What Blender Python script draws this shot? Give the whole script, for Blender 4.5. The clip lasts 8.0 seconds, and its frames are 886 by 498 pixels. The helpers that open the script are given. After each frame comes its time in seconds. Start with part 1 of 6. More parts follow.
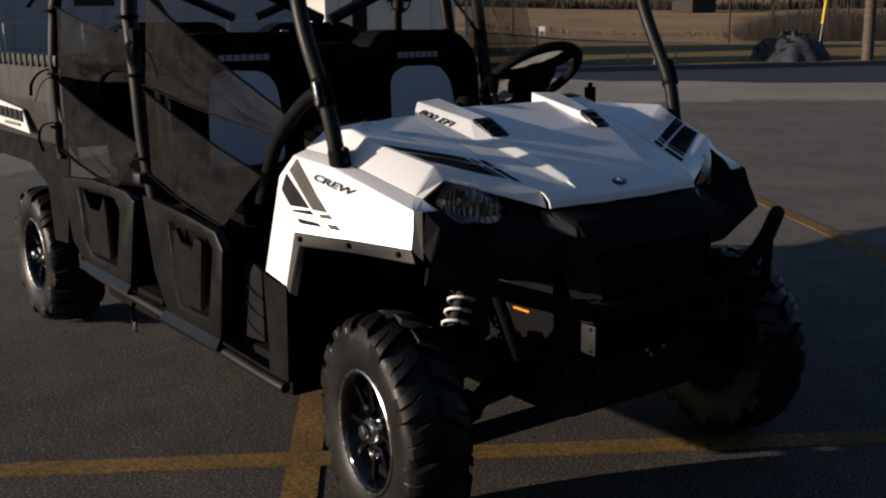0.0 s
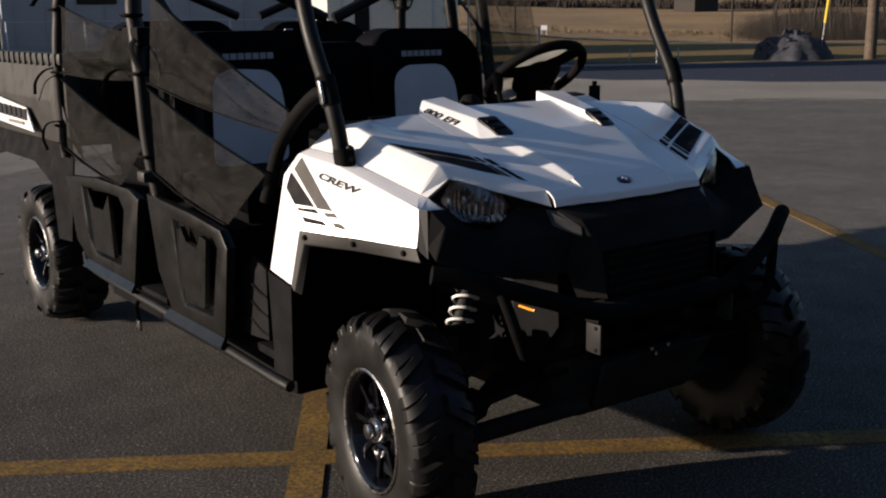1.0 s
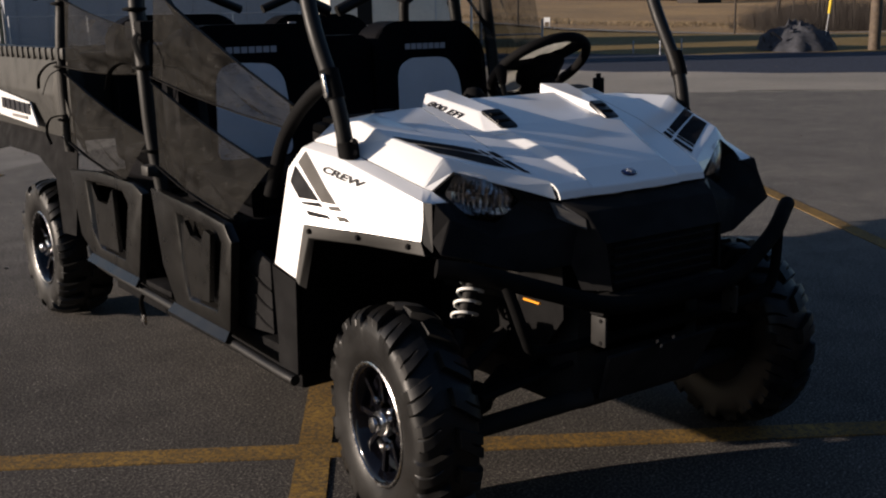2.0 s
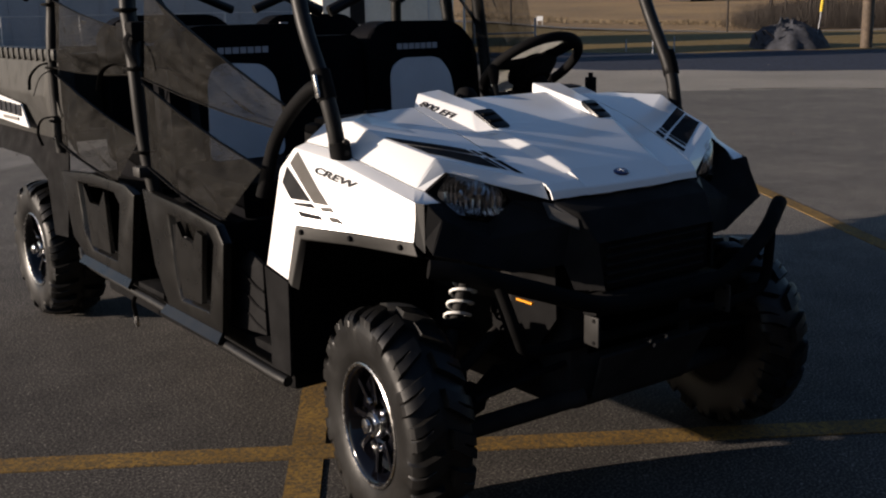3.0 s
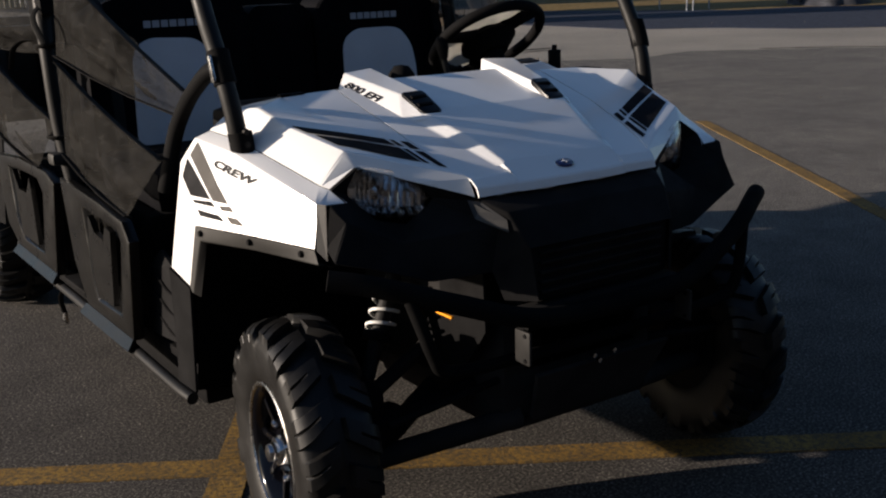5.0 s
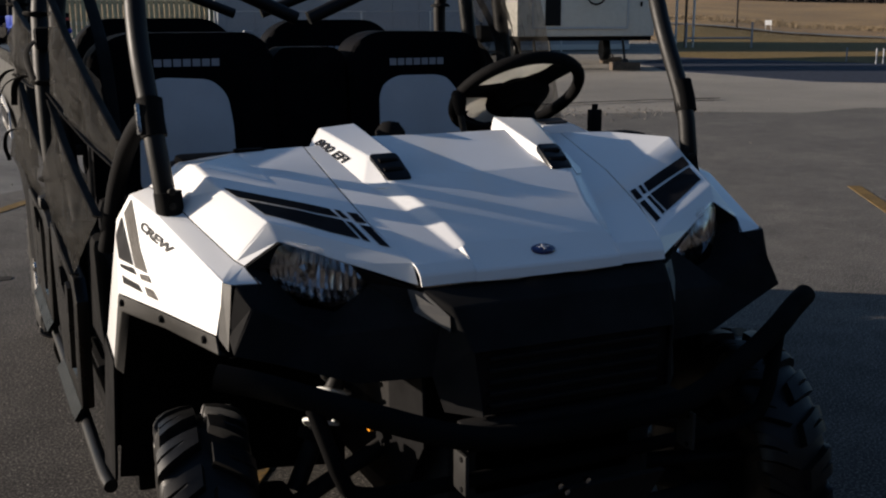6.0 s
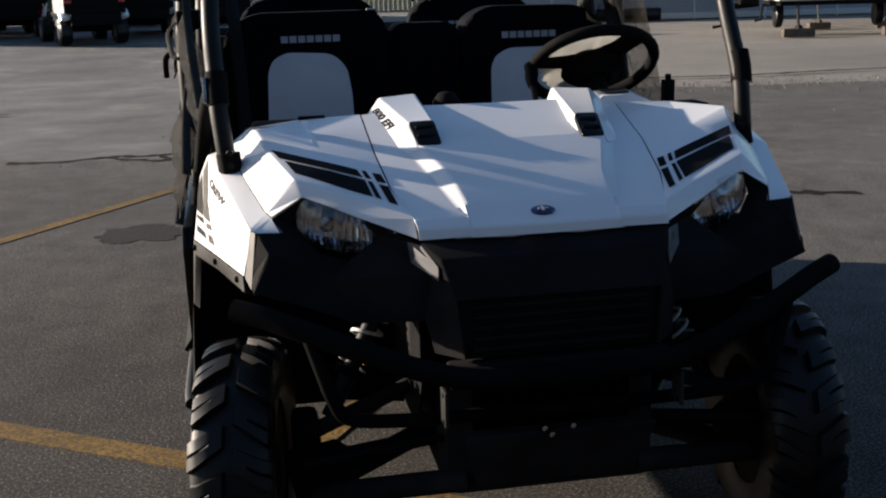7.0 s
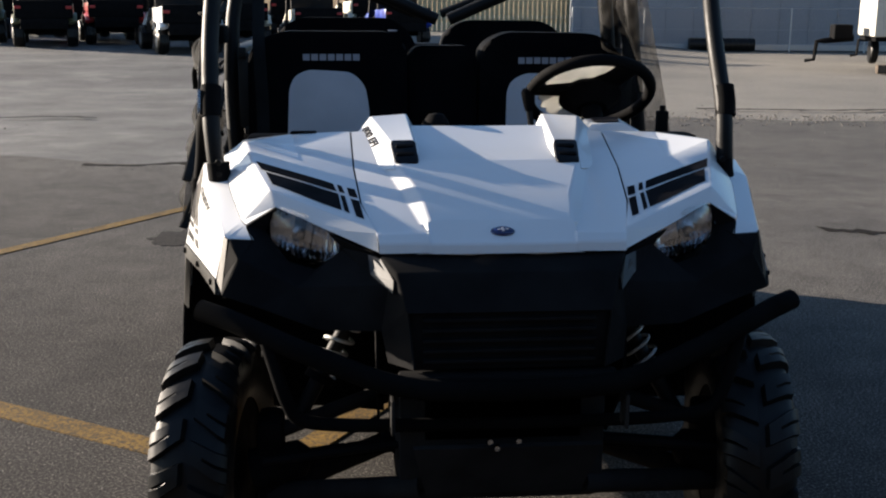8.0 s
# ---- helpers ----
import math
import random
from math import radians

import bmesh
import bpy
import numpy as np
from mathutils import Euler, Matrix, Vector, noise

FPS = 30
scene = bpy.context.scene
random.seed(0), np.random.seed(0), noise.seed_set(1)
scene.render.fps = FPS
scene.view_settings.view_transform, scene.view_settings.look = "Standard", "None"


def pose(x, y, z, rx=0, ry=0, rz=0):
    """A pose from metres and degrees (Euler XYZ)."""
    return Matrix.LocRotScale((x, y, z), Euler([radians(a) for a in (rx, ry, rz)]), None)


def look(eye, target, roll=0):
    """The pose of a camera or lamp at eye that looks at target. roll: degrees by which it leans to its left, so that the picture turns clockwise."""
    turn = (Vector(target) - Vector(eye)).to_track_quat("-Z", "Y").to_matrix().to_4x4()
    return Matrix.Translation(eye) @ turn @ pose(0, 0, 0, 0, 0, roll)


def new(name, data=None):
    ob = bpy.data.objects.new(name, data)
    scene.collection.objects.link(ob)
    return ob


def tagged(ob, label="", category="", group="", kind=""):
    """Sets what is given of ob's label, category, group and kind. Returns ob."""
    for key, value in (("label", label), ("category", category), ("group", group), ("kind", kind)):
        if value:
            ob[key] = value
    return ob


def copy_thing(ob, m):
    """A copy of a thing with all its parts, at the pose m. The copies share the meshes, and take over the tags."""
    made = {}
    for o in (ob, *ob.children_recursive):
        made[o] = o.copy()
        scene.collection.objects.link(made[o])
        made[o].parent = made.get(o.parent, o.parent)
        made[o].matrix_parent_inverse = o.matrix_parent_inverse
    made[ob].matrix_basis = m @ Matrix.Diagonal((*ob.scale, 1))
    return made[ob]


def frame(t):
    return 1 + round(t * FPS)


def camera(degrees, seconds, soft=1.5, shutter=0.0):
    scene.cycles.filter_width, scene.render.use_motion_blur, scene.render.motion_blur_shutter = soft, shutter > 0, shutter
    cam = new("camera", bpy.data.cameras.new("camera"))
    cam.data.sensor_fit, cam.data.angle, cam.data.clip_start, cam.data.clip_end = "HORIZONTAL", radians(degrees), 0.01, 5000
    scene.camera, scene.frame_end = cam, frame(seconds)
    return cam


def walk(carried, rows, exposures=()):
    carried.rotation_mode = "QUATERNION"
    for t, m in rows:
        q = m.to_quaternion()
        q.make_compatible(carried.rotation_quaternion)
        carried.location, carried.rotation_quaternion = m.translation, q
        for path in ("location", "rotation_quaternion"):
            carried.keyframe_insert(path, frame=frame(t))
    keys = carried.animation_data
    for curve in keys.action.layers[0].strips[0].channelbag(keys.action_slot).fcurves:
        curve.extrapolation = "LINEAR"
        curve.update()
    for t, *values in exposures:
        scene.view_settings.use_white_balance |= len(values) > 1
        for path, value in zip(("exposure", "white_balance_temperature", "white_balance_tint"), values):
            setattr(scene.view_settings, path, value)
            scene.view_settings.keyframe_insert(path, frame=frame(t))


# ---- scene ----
cam = camera(44.9, 8.0, soft=2.1)
PATH = [
    (0, (-2.013, -2.040, 1.272), (-0.860, -0.460, 0.857), -0.82),
    (0.5, (-2.015, -2.038, 1.270), (-0.864, -0.458, 0.851), -0.71),
    (1, (-2.018, -2.034, 1.271), (-0.868, -0.452, 0.854), -0.82),
    (1.5, (-2.019, -2.032, 1.271), (-0.877, -0.447, 0.842), -1.05),
    (3, (-2.013, -2.029, 1.274), (-0.861, -0.452, 0.842), -1.23),
    (3.5, (-2.007, -2.038, 1.275), (-0.844, -0.472, 0.834), -1.41),
    (4, (-1.967, -2.027, 1.274), (-0.827, -0.445, 0.830), -2.24),
    (4.5, (-1.807, -1.995, 1.284), (-0.681, -0.402, 0.842), -2.26),
    (4.7, (-1.728, -1.978, 1.288), (-0.609, -0.392, 0.806), -1.45),
    (5.8, (-1.133, -1.771, 1.302), (-0.257, -0.035, 0.831), -2.61),
    (6, (-1.005, -1.808, 1.296), (-0.193, -0.031, 0.868), -0.16),
    (6.5, (-0.766, -1.987, 1.282), (-0.295, -0.094, 0.843), -0.42),
    (7, (-0.577, -2.168, 1.311), (-0.244, -0.254, 0.836), -1.72),
    (7.5, (-0.358, -2.245, 1.312), (-0.190, -0.310, 0.836), 0.04),
    (8, (-0.328, -2.291, 1.320), (-0.153, -0.347, 0.883), 0.32),
]
walk(cam, [(t, look(eye, target, roll)) for t, eye, target, roll in PATH], [(0, 0.66, 6500, 15), (0.6, 1.07, 6500, 15), (4.5, 1.1, 6450, 14), (6, 1.1, 6350, 12), (7, 1.62, 6350, 12), (8, 1.98, 6350, 11)])

from mathutils.bvhtree import BVHTree

# ---------------------------------------------------------------- light
world = bpy.data.worlds.new("sky")
scene.world = world
world.use_nodes = True
wn = world.node_tree
sky = wn.nodes.new("ShaderNodeTexSky")
sky.sky_type = "NISHITA"
sky.sun_disc = False
SUN_EL, SUN_AZ = 12.3, -62.8          # degrees; azimuth from +y towards +x
sky.sun_elevation = radians(SUN_EL)
sky.sun_rotation = radians(SUN_AZ)
sky.ozone_density = 3.0
wn.links.new(sky.outputs[0], wn.nodes["Background"].inputs[0])
wn.nodes["Background"].inputs[1].default_value = 0.053
sun_data = bpy.data.lights.new("sun", "SUN")
sun_data.energy, sun_data.angle, sun_data.color = 4.2, radians(0.55), (1.0, 0.86, 0.7)
sun = new("sun", sun_data)
toward = Vector((math.sin(radians(SUN_AZ)) * math.cos(radians(SUN_EL)), math.cos(radians(SUN_AZ)) * math.cos(radians(SUN_EL)), math.sin(radians(SUN_EL))))
sun.matrix_world = look(toward * 60, (0, 0, 0))


# ---------------------------------------------------------------- materials
def material(name, base, rough=0.5, metal=0.0, coat=0.0, spec=0.5):
    m = bpy.data.materials.new(name)
    m.use_nodes = True
    b = m.node_tree.nodes["Principled BSDF"]
    b.inputs["Base Color"].default_value = (*base, 1)
    b.inputs["Roughness"].default_value = rough
    b.inputs["Metallic"].default_value = metal
    b.inputs["Coat Weight"].default_value = coat
    b.inputs["Coat Roughness"].default_value = 0.08
    b.inputs["Specular IOR Level"].default_value = spec
    return m


def coords(m):
    n = m.node_tree.nodes.new("ShaderNodeTexCoord")
    return n.outputs["Object"]


def noise_node(m, scale, detail=4.0, rough=0.55, kind="noise", vec=None):
    nt = m.node_tree
    n = nt.nodes.new("ShaderNodeTexNoise" if kind == "noise" else "ShaderNodeTexVoronoi")
    n.inputs["Scale"].default_value = scale
    if kind == "noise":
        n.inputs["Detail"].default_value = detail
        n.inputs["Roughness"].default_value = rough
    nt.links.new(vec or coords(m), n.inputs["Vector"])
    return n.outputs["Fac" if kind == "noise" else "Distance"]


def ramp(m, fac, stops):
    r = m.node_tree.nodes.new("ShaderNodeValToRGB")
    el = r.color_ramp.elements
    while len(el) < len(stops):
        el.new(0.5)
    for e, (p, c) in zip(el, stops):
        e.position = p
        e.color = (c, c, c, 1) if isinstance(c, float) else (*c, 1)
    m.node_tree.links.new(fac, r.inputs[0])
    return r.outputs[0]


def mixed(m, fac, a, b, mode="MIX"):
    n = m.node_tree.nodes.new("ShaderNodeMix")
    n.data_type, n.blend_type = "RGBA", mode
    for sock, v in ((n.inputs[0], fac), (n.inputs[6], a), (n.inputs[7], b)):
        if isinstance(v, (int, float)):
            sock.default_value = v
        elif isinstance(v, tuple):
            sock.default_value = (*v, 1)
        else:
            m.node_tree.links.new(v, sock)
    return n.outputs[2]


def use(m, sock, out):
    m.node_tree.links.new(out, m.node_tree.nodes["Principled BSDF"].inputs[sock])


def bump(m, height, strength=0.3, dist=0.002):
    n = m.node_tree.nodes.new("ShaderNodeBump")
    n.inputs["Strength"].default_value = strength
    n.inputs["Distance"].default_value = dist
    m.node_tree.links.new(height, n.inputs["Height"])
    use(m, "Normal", n.outputs[0])


def plastic(name, base, rough, grain=900.0, strength=0.25, vary=0.35, spec=0.5):
    m = material(name, base, rough, spec=spec)
    v = ramp(m, noise_node(m, 9, 6), [(0.3, tuple(c * (1 - vary) for c in base)), (0.75, tuple(c * (1 + vary) for c in base))])
    use(m, "Base Color", v)
    use(m, "Roughness", ramp(m, noise_node(m, 14, 5), [(0.25, rough * 0.8), (0.8, min(1.0, rough * 1.25))]))
    bump(m, noise_node(m, grain, 2), strength, 0.0006)
    return m


WHITE = material("white_paint", (0.8, 0.8, 0.79), 0.24, coat=0.5)
use(WHITE, "Base Color", ramp(WHITE, noise_node(WHITE, 5, 6), [(0.25, (0.786, 0.788, 0.784)), (0.8, (0.802, 0.803, 0.797))]))
use(WHITE, "Roughness", ramp(WHITE, noise_node(WHITE, 7, 5), [(0.25, 0.225), (0.8, 0.25)]))
BLACK = plastic("black_plastic", (0.0064, 0.0063, 0.0066), 0.78, spec=0.05)
FASCIA = plastic("black_fascia_plastic", (0.0105, 0.0104, 0.0108), 0.78, spec=0.05)
UNDER = plastic("dusty_under_tray", (0.021, 0.02, 0.0195), 0.85, 300, 0.3, spec=0.06)
FLARE = plastic("dark_grey_plastic", (0.015, 0.0143, 0.0132), 0.5, spec=0.3)
PANEL = plastic("textured_dark_plastic", (0.0045, 0.0042, 0.0038), 0.3, 500, 0.25, spec=0.3)
TUBE = plastic("black_powder_coat", (0.006, 0.0058, 0.0056), 0.52, 700, 0.3, spec=0.22)
BUMPER = plastic("black_bumper_coat", (0.0055, 0.0054, 0.0055), 0.8, 700, 0.3, spec=0.03)
RUBBER = plastic("tyre_rubber", (0.0052, 0.0049, 0.0047), 0.45, 420, 0.3, spec=0.28)
VINYL = plastic("black_vinyl", (0.003, 0.003, 0.004), 0.75, 650, 0.4, spec=0.05)
INSERT = plastic("light_grey_vinyl", (0.68, 0.69, 0.72), 0.55, 500, 0.35, 0.06)
BEDGREY = plastic("grey_bed_plastic", (0.021, 0.0203, 0.018), 0.5, 400, 0.4, 0.2, spec=0.3)
DECAL_D = plastic("dark_decal", (0.014, 0.014, 0.017), 0.6, 200, 0.05, 0.1, spec=0.12)
DECAL_L = plastic("grey_decal", (0.16, 0.15, 0.14), 0.6, 200, 0.05, 0.1, spec=0.12)
PRINT = plastic("silver_print", (0.4, 0.4, 0.43), 0.5, 300, 0.1, 0.1)
BLUE = material("blue_badge", (0.01, 0.02, 0.09), 0.2, coat=0.5)
CHROME = material("polished_metal", (0.5, 0.5, 0.51), 0.14, 1.0)
MACHINED = material("machined_aluminium", (0.34, 0.335, 0.33), 0.28, 1.0)
use(MACHINED, "Roughness", ramp(MACHINED, noise_node(MACHINED, 60, 4), [(0.3, 0.16), (0.8, 0.36)]))
RIMBLACK = material("gloss_black_rim", (0.002, 0.002, 0.003), 0.08, 0.0, 0.1, 0.28)
FACET = plastic("grey_facet_plastic", (0.016, 0.015, 0.0135), 0.48, spec=0.6)
SPRING = material("white_spring_paint", (0.7, 0.7, 0.68), 0.35)
STEEL = plastic("dark_steel", (0.022, 0.0215, 0.021), 0.5, 300, 0.3, spec=0.12)
AMBER = material("amber_reflector", (0.85, 0.32, 0.02), 0.2)
AMBER.node_tree.nodes["Principled BSDF"].inputs["Coat Weight"].default_value = 0.5
LENS = material("clear_lens", (1, 1, 1), 0.03)
LENS.node_tree.nodes["Principled BSDF"].inputs["Transmission Weight"].default_value = 1.0
LENS.node_tree.nodes["Principled BSDF"].inputs["IOR"].default_value = 1.45
REFLECTOR = material("faceted_reflector", (0.8, 0.8, 0.82), 0.07, 1.0)
VENT = plastic("vent_black", (0.003, 0.003, 0.004), 0.32, 300, 0.1, spec=0.2)
FILM = plastic("grey_plastic_film", (0.7, 0.69, 0.65), 0.4, 60, 0.15, 0.12, spec=0.3)
STRAP = plastic("nylon_strap", (0.009, 0.0085, 0.008), 0.7, 900, 0.5, spec=0.1)

HEM = plastic("net_hem_cloth", (0.022, 0.0205, 0.0185), 0.8, 500, 0.4, 0.35, spec=0.08)
NET = material("mesh_net", (0.01, 0.009, 0.008), 0.7, spec=0.08)
nt = NET.node_tree
tr = nt.nodes.new("ShaderNodeBsdfTransparent")
mx = nt.nodes.new("ShaderNodeMixShader")
weave = ramp(NET, noise_node(NET, 6, 5), [(0.3, 0.5), (0.75, 0.66)])
nt.links.new(weave, mx.inputs[0])
nt.links.new(tr.outputs[0], mx.inputs[1])
nt.links.new(nt.nodes["Principled BSDF"].outputs[0], mx.inputs[2])
nt.links.new(mx.outputs[0], nt.nodes["Material Output"].inputs[0])
use(NET, "Base Color", ramp(NET, noise_node(NET, 12, 5), [(0.3, (0.01, 0.0094, 0.0085)), (0.8, (0.027, 0.0253, 0.0226))]))

bump(NET, noise_node(NET, 7, 2, 0.5), 0.8, 0.05)

ASPHALT = material("asphalt", (0.06, 0.056, 0.052), 0.9, spec=0.1)
speck = ramp(ASPHALT, noise_node(ASPHALT, 120, 5, 0.8), [(0.36, (0.014, 0.013, 0.0122)), (0.52, (0.051, 0.0485, 0.0462)), (0.68, (0.275, 0.252, 0.222))])
patch = ramp(ASPHALT, noise_node(ASPHALT, 0.9, 7, 0.6), [(0.3, (0.92, 0.92, 0.93)), (0.7, (1.34, 1.32, 1.3))])
ax = ASPHALT.node_tree.nodes.new("ShaderNodeSeparateXYZ")
ASPHALT.node_tree.links.new(coords(ASPHALT), ax.inputs[0])
drift = ASPHALT.node_tree.nodes.new("ShaderNodeMath")
drift.operation = "MULTIPLY_ADD"
ASPHALT.node_tree.links.new(noise_node(ASPHALT, 0.35, 6, 0.6), drift.inputs[0])
drift.inputs[1].default_value = 3.0
slant = ASPHALT.node_tree.nodes.new("ShaderNodeMath")
slant.operation = "MULTIPLY_ADD"
ASPHALT.node_tree.links.new(ax.outputs[1], slant.inputs[0])
slant.inputs[1].default_value = 0.9
ASPHALT.node_tree.links.new(ax.outputs[0], slant.inputs[2])
ASPHALT.node_tree.links.new(slant.outputs[0], drift.inputs[2])
tone_shift = ASPHALT.node_tree.nodes.new("ShaderNodeMapRange")
ASPHALT.node_tree.links.new(drift.outputs[0], tone_shift.inputs[0])
tone_shift.inputs[1].default_value, tone_shift.inputs[2].default_value = 1.0, 6.5
yard_tone = mixed(ASPHALT, tone_shift.outputs[0], (0.77, 0.77, 0.77), (1.62, 1.64, 1.62))      # asphalt grows paler towards one side of the yard
pebble = ramp(ASPHALT, noise_node(ASPHALT, 42, kind="voronoi"), [(0.1, (1.0, 1.0, 1.0)), (0.17, (0.0, 0.0, 0.0))])
some = ramp(ASPHALT, noise_node(ASPHALT, 23, 2), [(0.5, (0.0, 0.0, 0.0)), (0.62, (0.2, 0.185, 0.165))])
mottle = ramp(ASPHALT, noise_node(ASPHALT, 4.5, 6, 0.65), [(0.32, (0.8, 0.8, 0.8)), (0.7, (1.18, 1.17, 1.16))])
paving = mixed(ASPHALT, 1.0, mixed(ASPHALT, 1.0, mixed(ASPHALT, 1.0, speck, patch, "MULTIPLY"), mottle, "MULTIPLY"), yard_tone, "MULTIPLY")
use(ASPHALT, "Base Color", mixed(ASPHALT, 1.0, paving, mixed(ASPHALT, 1.0, pebble, some, "MULTIPLY"), "ADD"))
bump(ASPHALT, noise_node(ASPHALT, 90, 6, 0.8), 1.0, 0.0028)

GRAVEL = material("pale_gravel", (0.3, 0.28, 0.25), 0.9)
g1 = ramp(GRAVEL, noise_node(GRAVEL, 26, 4, 0.7), [(0.3, (0.14, 0.13, 0.115)), (0.7, (0.25, 0.235, 0.21))])
g2 = ramp(GRAVEL, noise_node(GRAVEL, 0.25, 7, 0.62), [(0.32, (0.7, 0.69, 0.67)), (0.68, (1.12, 1.1, 1.06))])
gx = GRAVEL.node_tree.nodes.new("ShaderNodeSeparateXYZ")
GRAVEL.node_tree.links.new(coords(GRAVEL), gx.inputs[0])
pad = GRAVEL.node_tree.nodes.new("ShaderNodeMath")
pad.operation = "MULTIPLY_ADD"
GRAVEL.node_tree.links.new(noise_node(GRAVEL, 0.3, 5), pad.inputs[0])
pad.inputs[1].default_value = 4.0
GRAVEL.node_tree.links.new(gx.outputs[0], pad.inputs[2])
apron = GRAVEL.node_tree.nodes.new("ShaderNodeMapRange")
GRAVEL.node_tree.links.new(pad.outputs[0], apron.inputs[0])
apron.inputs[1].default_value, apron.inputs[2].default_value = 1.5, 4.5
c1 = ramp(GRAVEL, noise_node(GRAVEL, 0.7, 9, 0.72), [(0.3, (0.045, 0.046, 0.048)), (0.43, (0.085, 0.086, 0.087)), (0.55, (0.12, 0.12, 0.12)), (0.7, (0.21, 0.205, 0.2))])
near = mixed(GRAVEL, apron.outputs[0], mixed(GRAVEL, 1.0, c1, g2, "MULTIPLY"), mixed(GRAVEL, 1.0, g1, g2, "MULTIPLY"))
f1 = ramp(GRAVEL, noise_node(GRAVEL, 0.06, 6, 0.6), [(0.3, (0.165, 0.1, 0.04)), (0.7, (0.32, 0.205, 0.08))])
f2 = ramp(GRAVEL, noise_node(GRAVEL, 1.7, 5, 0.7), [(0.3, (0.6, 0.58, 0.52)), (0.7, (1.2, 1.15, 1.05))])
field = mixed(GRAVEL, 1.0, f1, f2, "MULTIPLY")
sep = GRAVEL.node_tree.nodes.new("ShaderNodeVectorMath")
sep.operation = "LENGTH"
GRAVEL.node_tree.links.new(coords(GRAVEL), sep.inputs[0])
wob = GRAVEL.node_tree.nodes.new("ShaderNodeMath")
wob.operation = "MULTIPLY_ADD"
GRAVEL.node_tree.links.new(noise_node(GRAVEL, 0.12, 5), wob.inputs[0])
wob.inputs[1].default_value = 14.0
GRAVEL.node_tree.links.new(sep.outputs["Value"], wob.inputs[2])
dist = GRAVEL.node_tree.nodes.new("ShaderNodeMapRange")
GRAVEL.node_tree.links.new(wob.outputs[0], dist.inputs[0])
dist.inputs[1].default_value, dist.inputs[2].default_value = 57.0, 61.0
use(GRAVEL, "Base Color", mixed(GRAVEL, dist.outputs[0], near, field))
bump(GRAVEL, noise_node(GRAVEL, 30, 5, 0.7), 0.8, 0.03)

YELLOW = material("worn_yellow_paint", (0.42, 0.26, 0.05), 0.85, spec=0.15)
worn = ramp(YELLOW, noise_node(YELLOW, 75, 6, 0.8), [(0.4, 0.0), (0.6, 1.0)])
tone = ramp(YELLOW, noise_node(YELLOW, 4, 5), [(0.3, (0.17, 0.098, 0.02)), (0.7, (0.32, 0.19, 0.04))])
use(YELLOW, "Base Color", mixed(YELLOW, worn, (0.055, 0.045, 0.033), tone))
bump(YELLOW, noise_node(YELLOW, 150, 4, 0.7), 0.8, 0.005)
STAIN = material("dark_patch", (0.03, 0.028, 0.027), 0.95, spec=0.05)
use(STAIN, "Base Color", ramp(STAIN, noise_node(STAIN, 90, 5, 0.7), [(0.3, (0.006, 0.0055, 0.005)), (0.7, (0.032, 0.029, 0.026))]))
OIL = material("oil_darkened_asphalt", (0.03, 0.028, 0.026), 0.85, spec=0.12)
use(OIL, "Base Color", ramp(OIL, noise_node(OIL, 110, 5, 0.8), [(0.38, (0.009, 0.0085, 0.008)), (0.55, (0.034, 0.031, 0.029)), (0.7, (0.1, 0.088, 0.074))]))
bump(OIL, noise_node(OIL, 115, 5, 0.8), 1.0, 0.0085)
WALLWHITE = plastic("white_wall_sheet", (0.225, 0.24, 0.27), 0.5, 6, 0.1, 0.06)
CAMPER = plastic("trailer_cream_skin", (0.52, 0.5, 0.45), 0.4, 20, 0.1, 0.06)
GALV = material("galvanised_steel", (0.42, 0.43, 0.45), 0.45, 0.8)
WOOD = plastic("weathered_timber", (0.07, 0.05, 0.033), 0.8, 60, 0.5, 0.4)
BROWNFENCE = plastic("tan_fence", (0.36, 0.32, 0.2), 0.8, 30, 0.3, 0.25)
ROAD = plastic("pale_road", (0.27, 0.255, 0.235), 0.85, 8, 0.3, 0.15)
PILE = plastic("dark_rubble", (0.024, 0.026, 0.034), 0.95, 5, 0.8, 0.5)
# dark blue colour standing in for cast shadow on the far gravel
SHADE_BLUE = plastic("painted_shade_blue", (0.03, 0.035, 0.052), 0.95, 30, 0.8, 0.4, spec=0.1)
BARK = plastic("bare_branches", (0.018, 0.0125, 0.009), 0.9, 20, 0.4, 0.4)
VERGE = plastic("dry_verge_grass", (0.16, 0.115, 0.05), 0.95, 12, 0.8, 0.4, spec=0.05)
BRUSH = plastic("dry_brush", (0.12, 0.085, 0.045), 0.9, 8, 0.5, 0.5)
RED = material("red_bodywork", (0.4, 0.02, 0.02), 0.3, coat=0.4)
OLIVE = material("olive_bodywork", (0.12, 0.125, 0.07), 0.4)
BLUEBODY = material("blue_bodywork", (0.02, 0.05, 0.35), 0.3, coat=0.4)
TAN = material("tan_bodywork", (0.6, 0.56, 0.45), 0.4)
GREYWALL = plastic("dark_grey_wall", (0.03, 0.03, 0.032), 0.85, 40, 0.5, 0.3, spec=0.1)
STONES = plastic("mixed_stones", (0.11, 0.1, 0.09), 0.9, 60, 0.4, 0.6)
YELMARK = plastic("yellow_sleeve", (0.6, 0.42, 0.03), 0.5, 20, 0.1, 0.1)


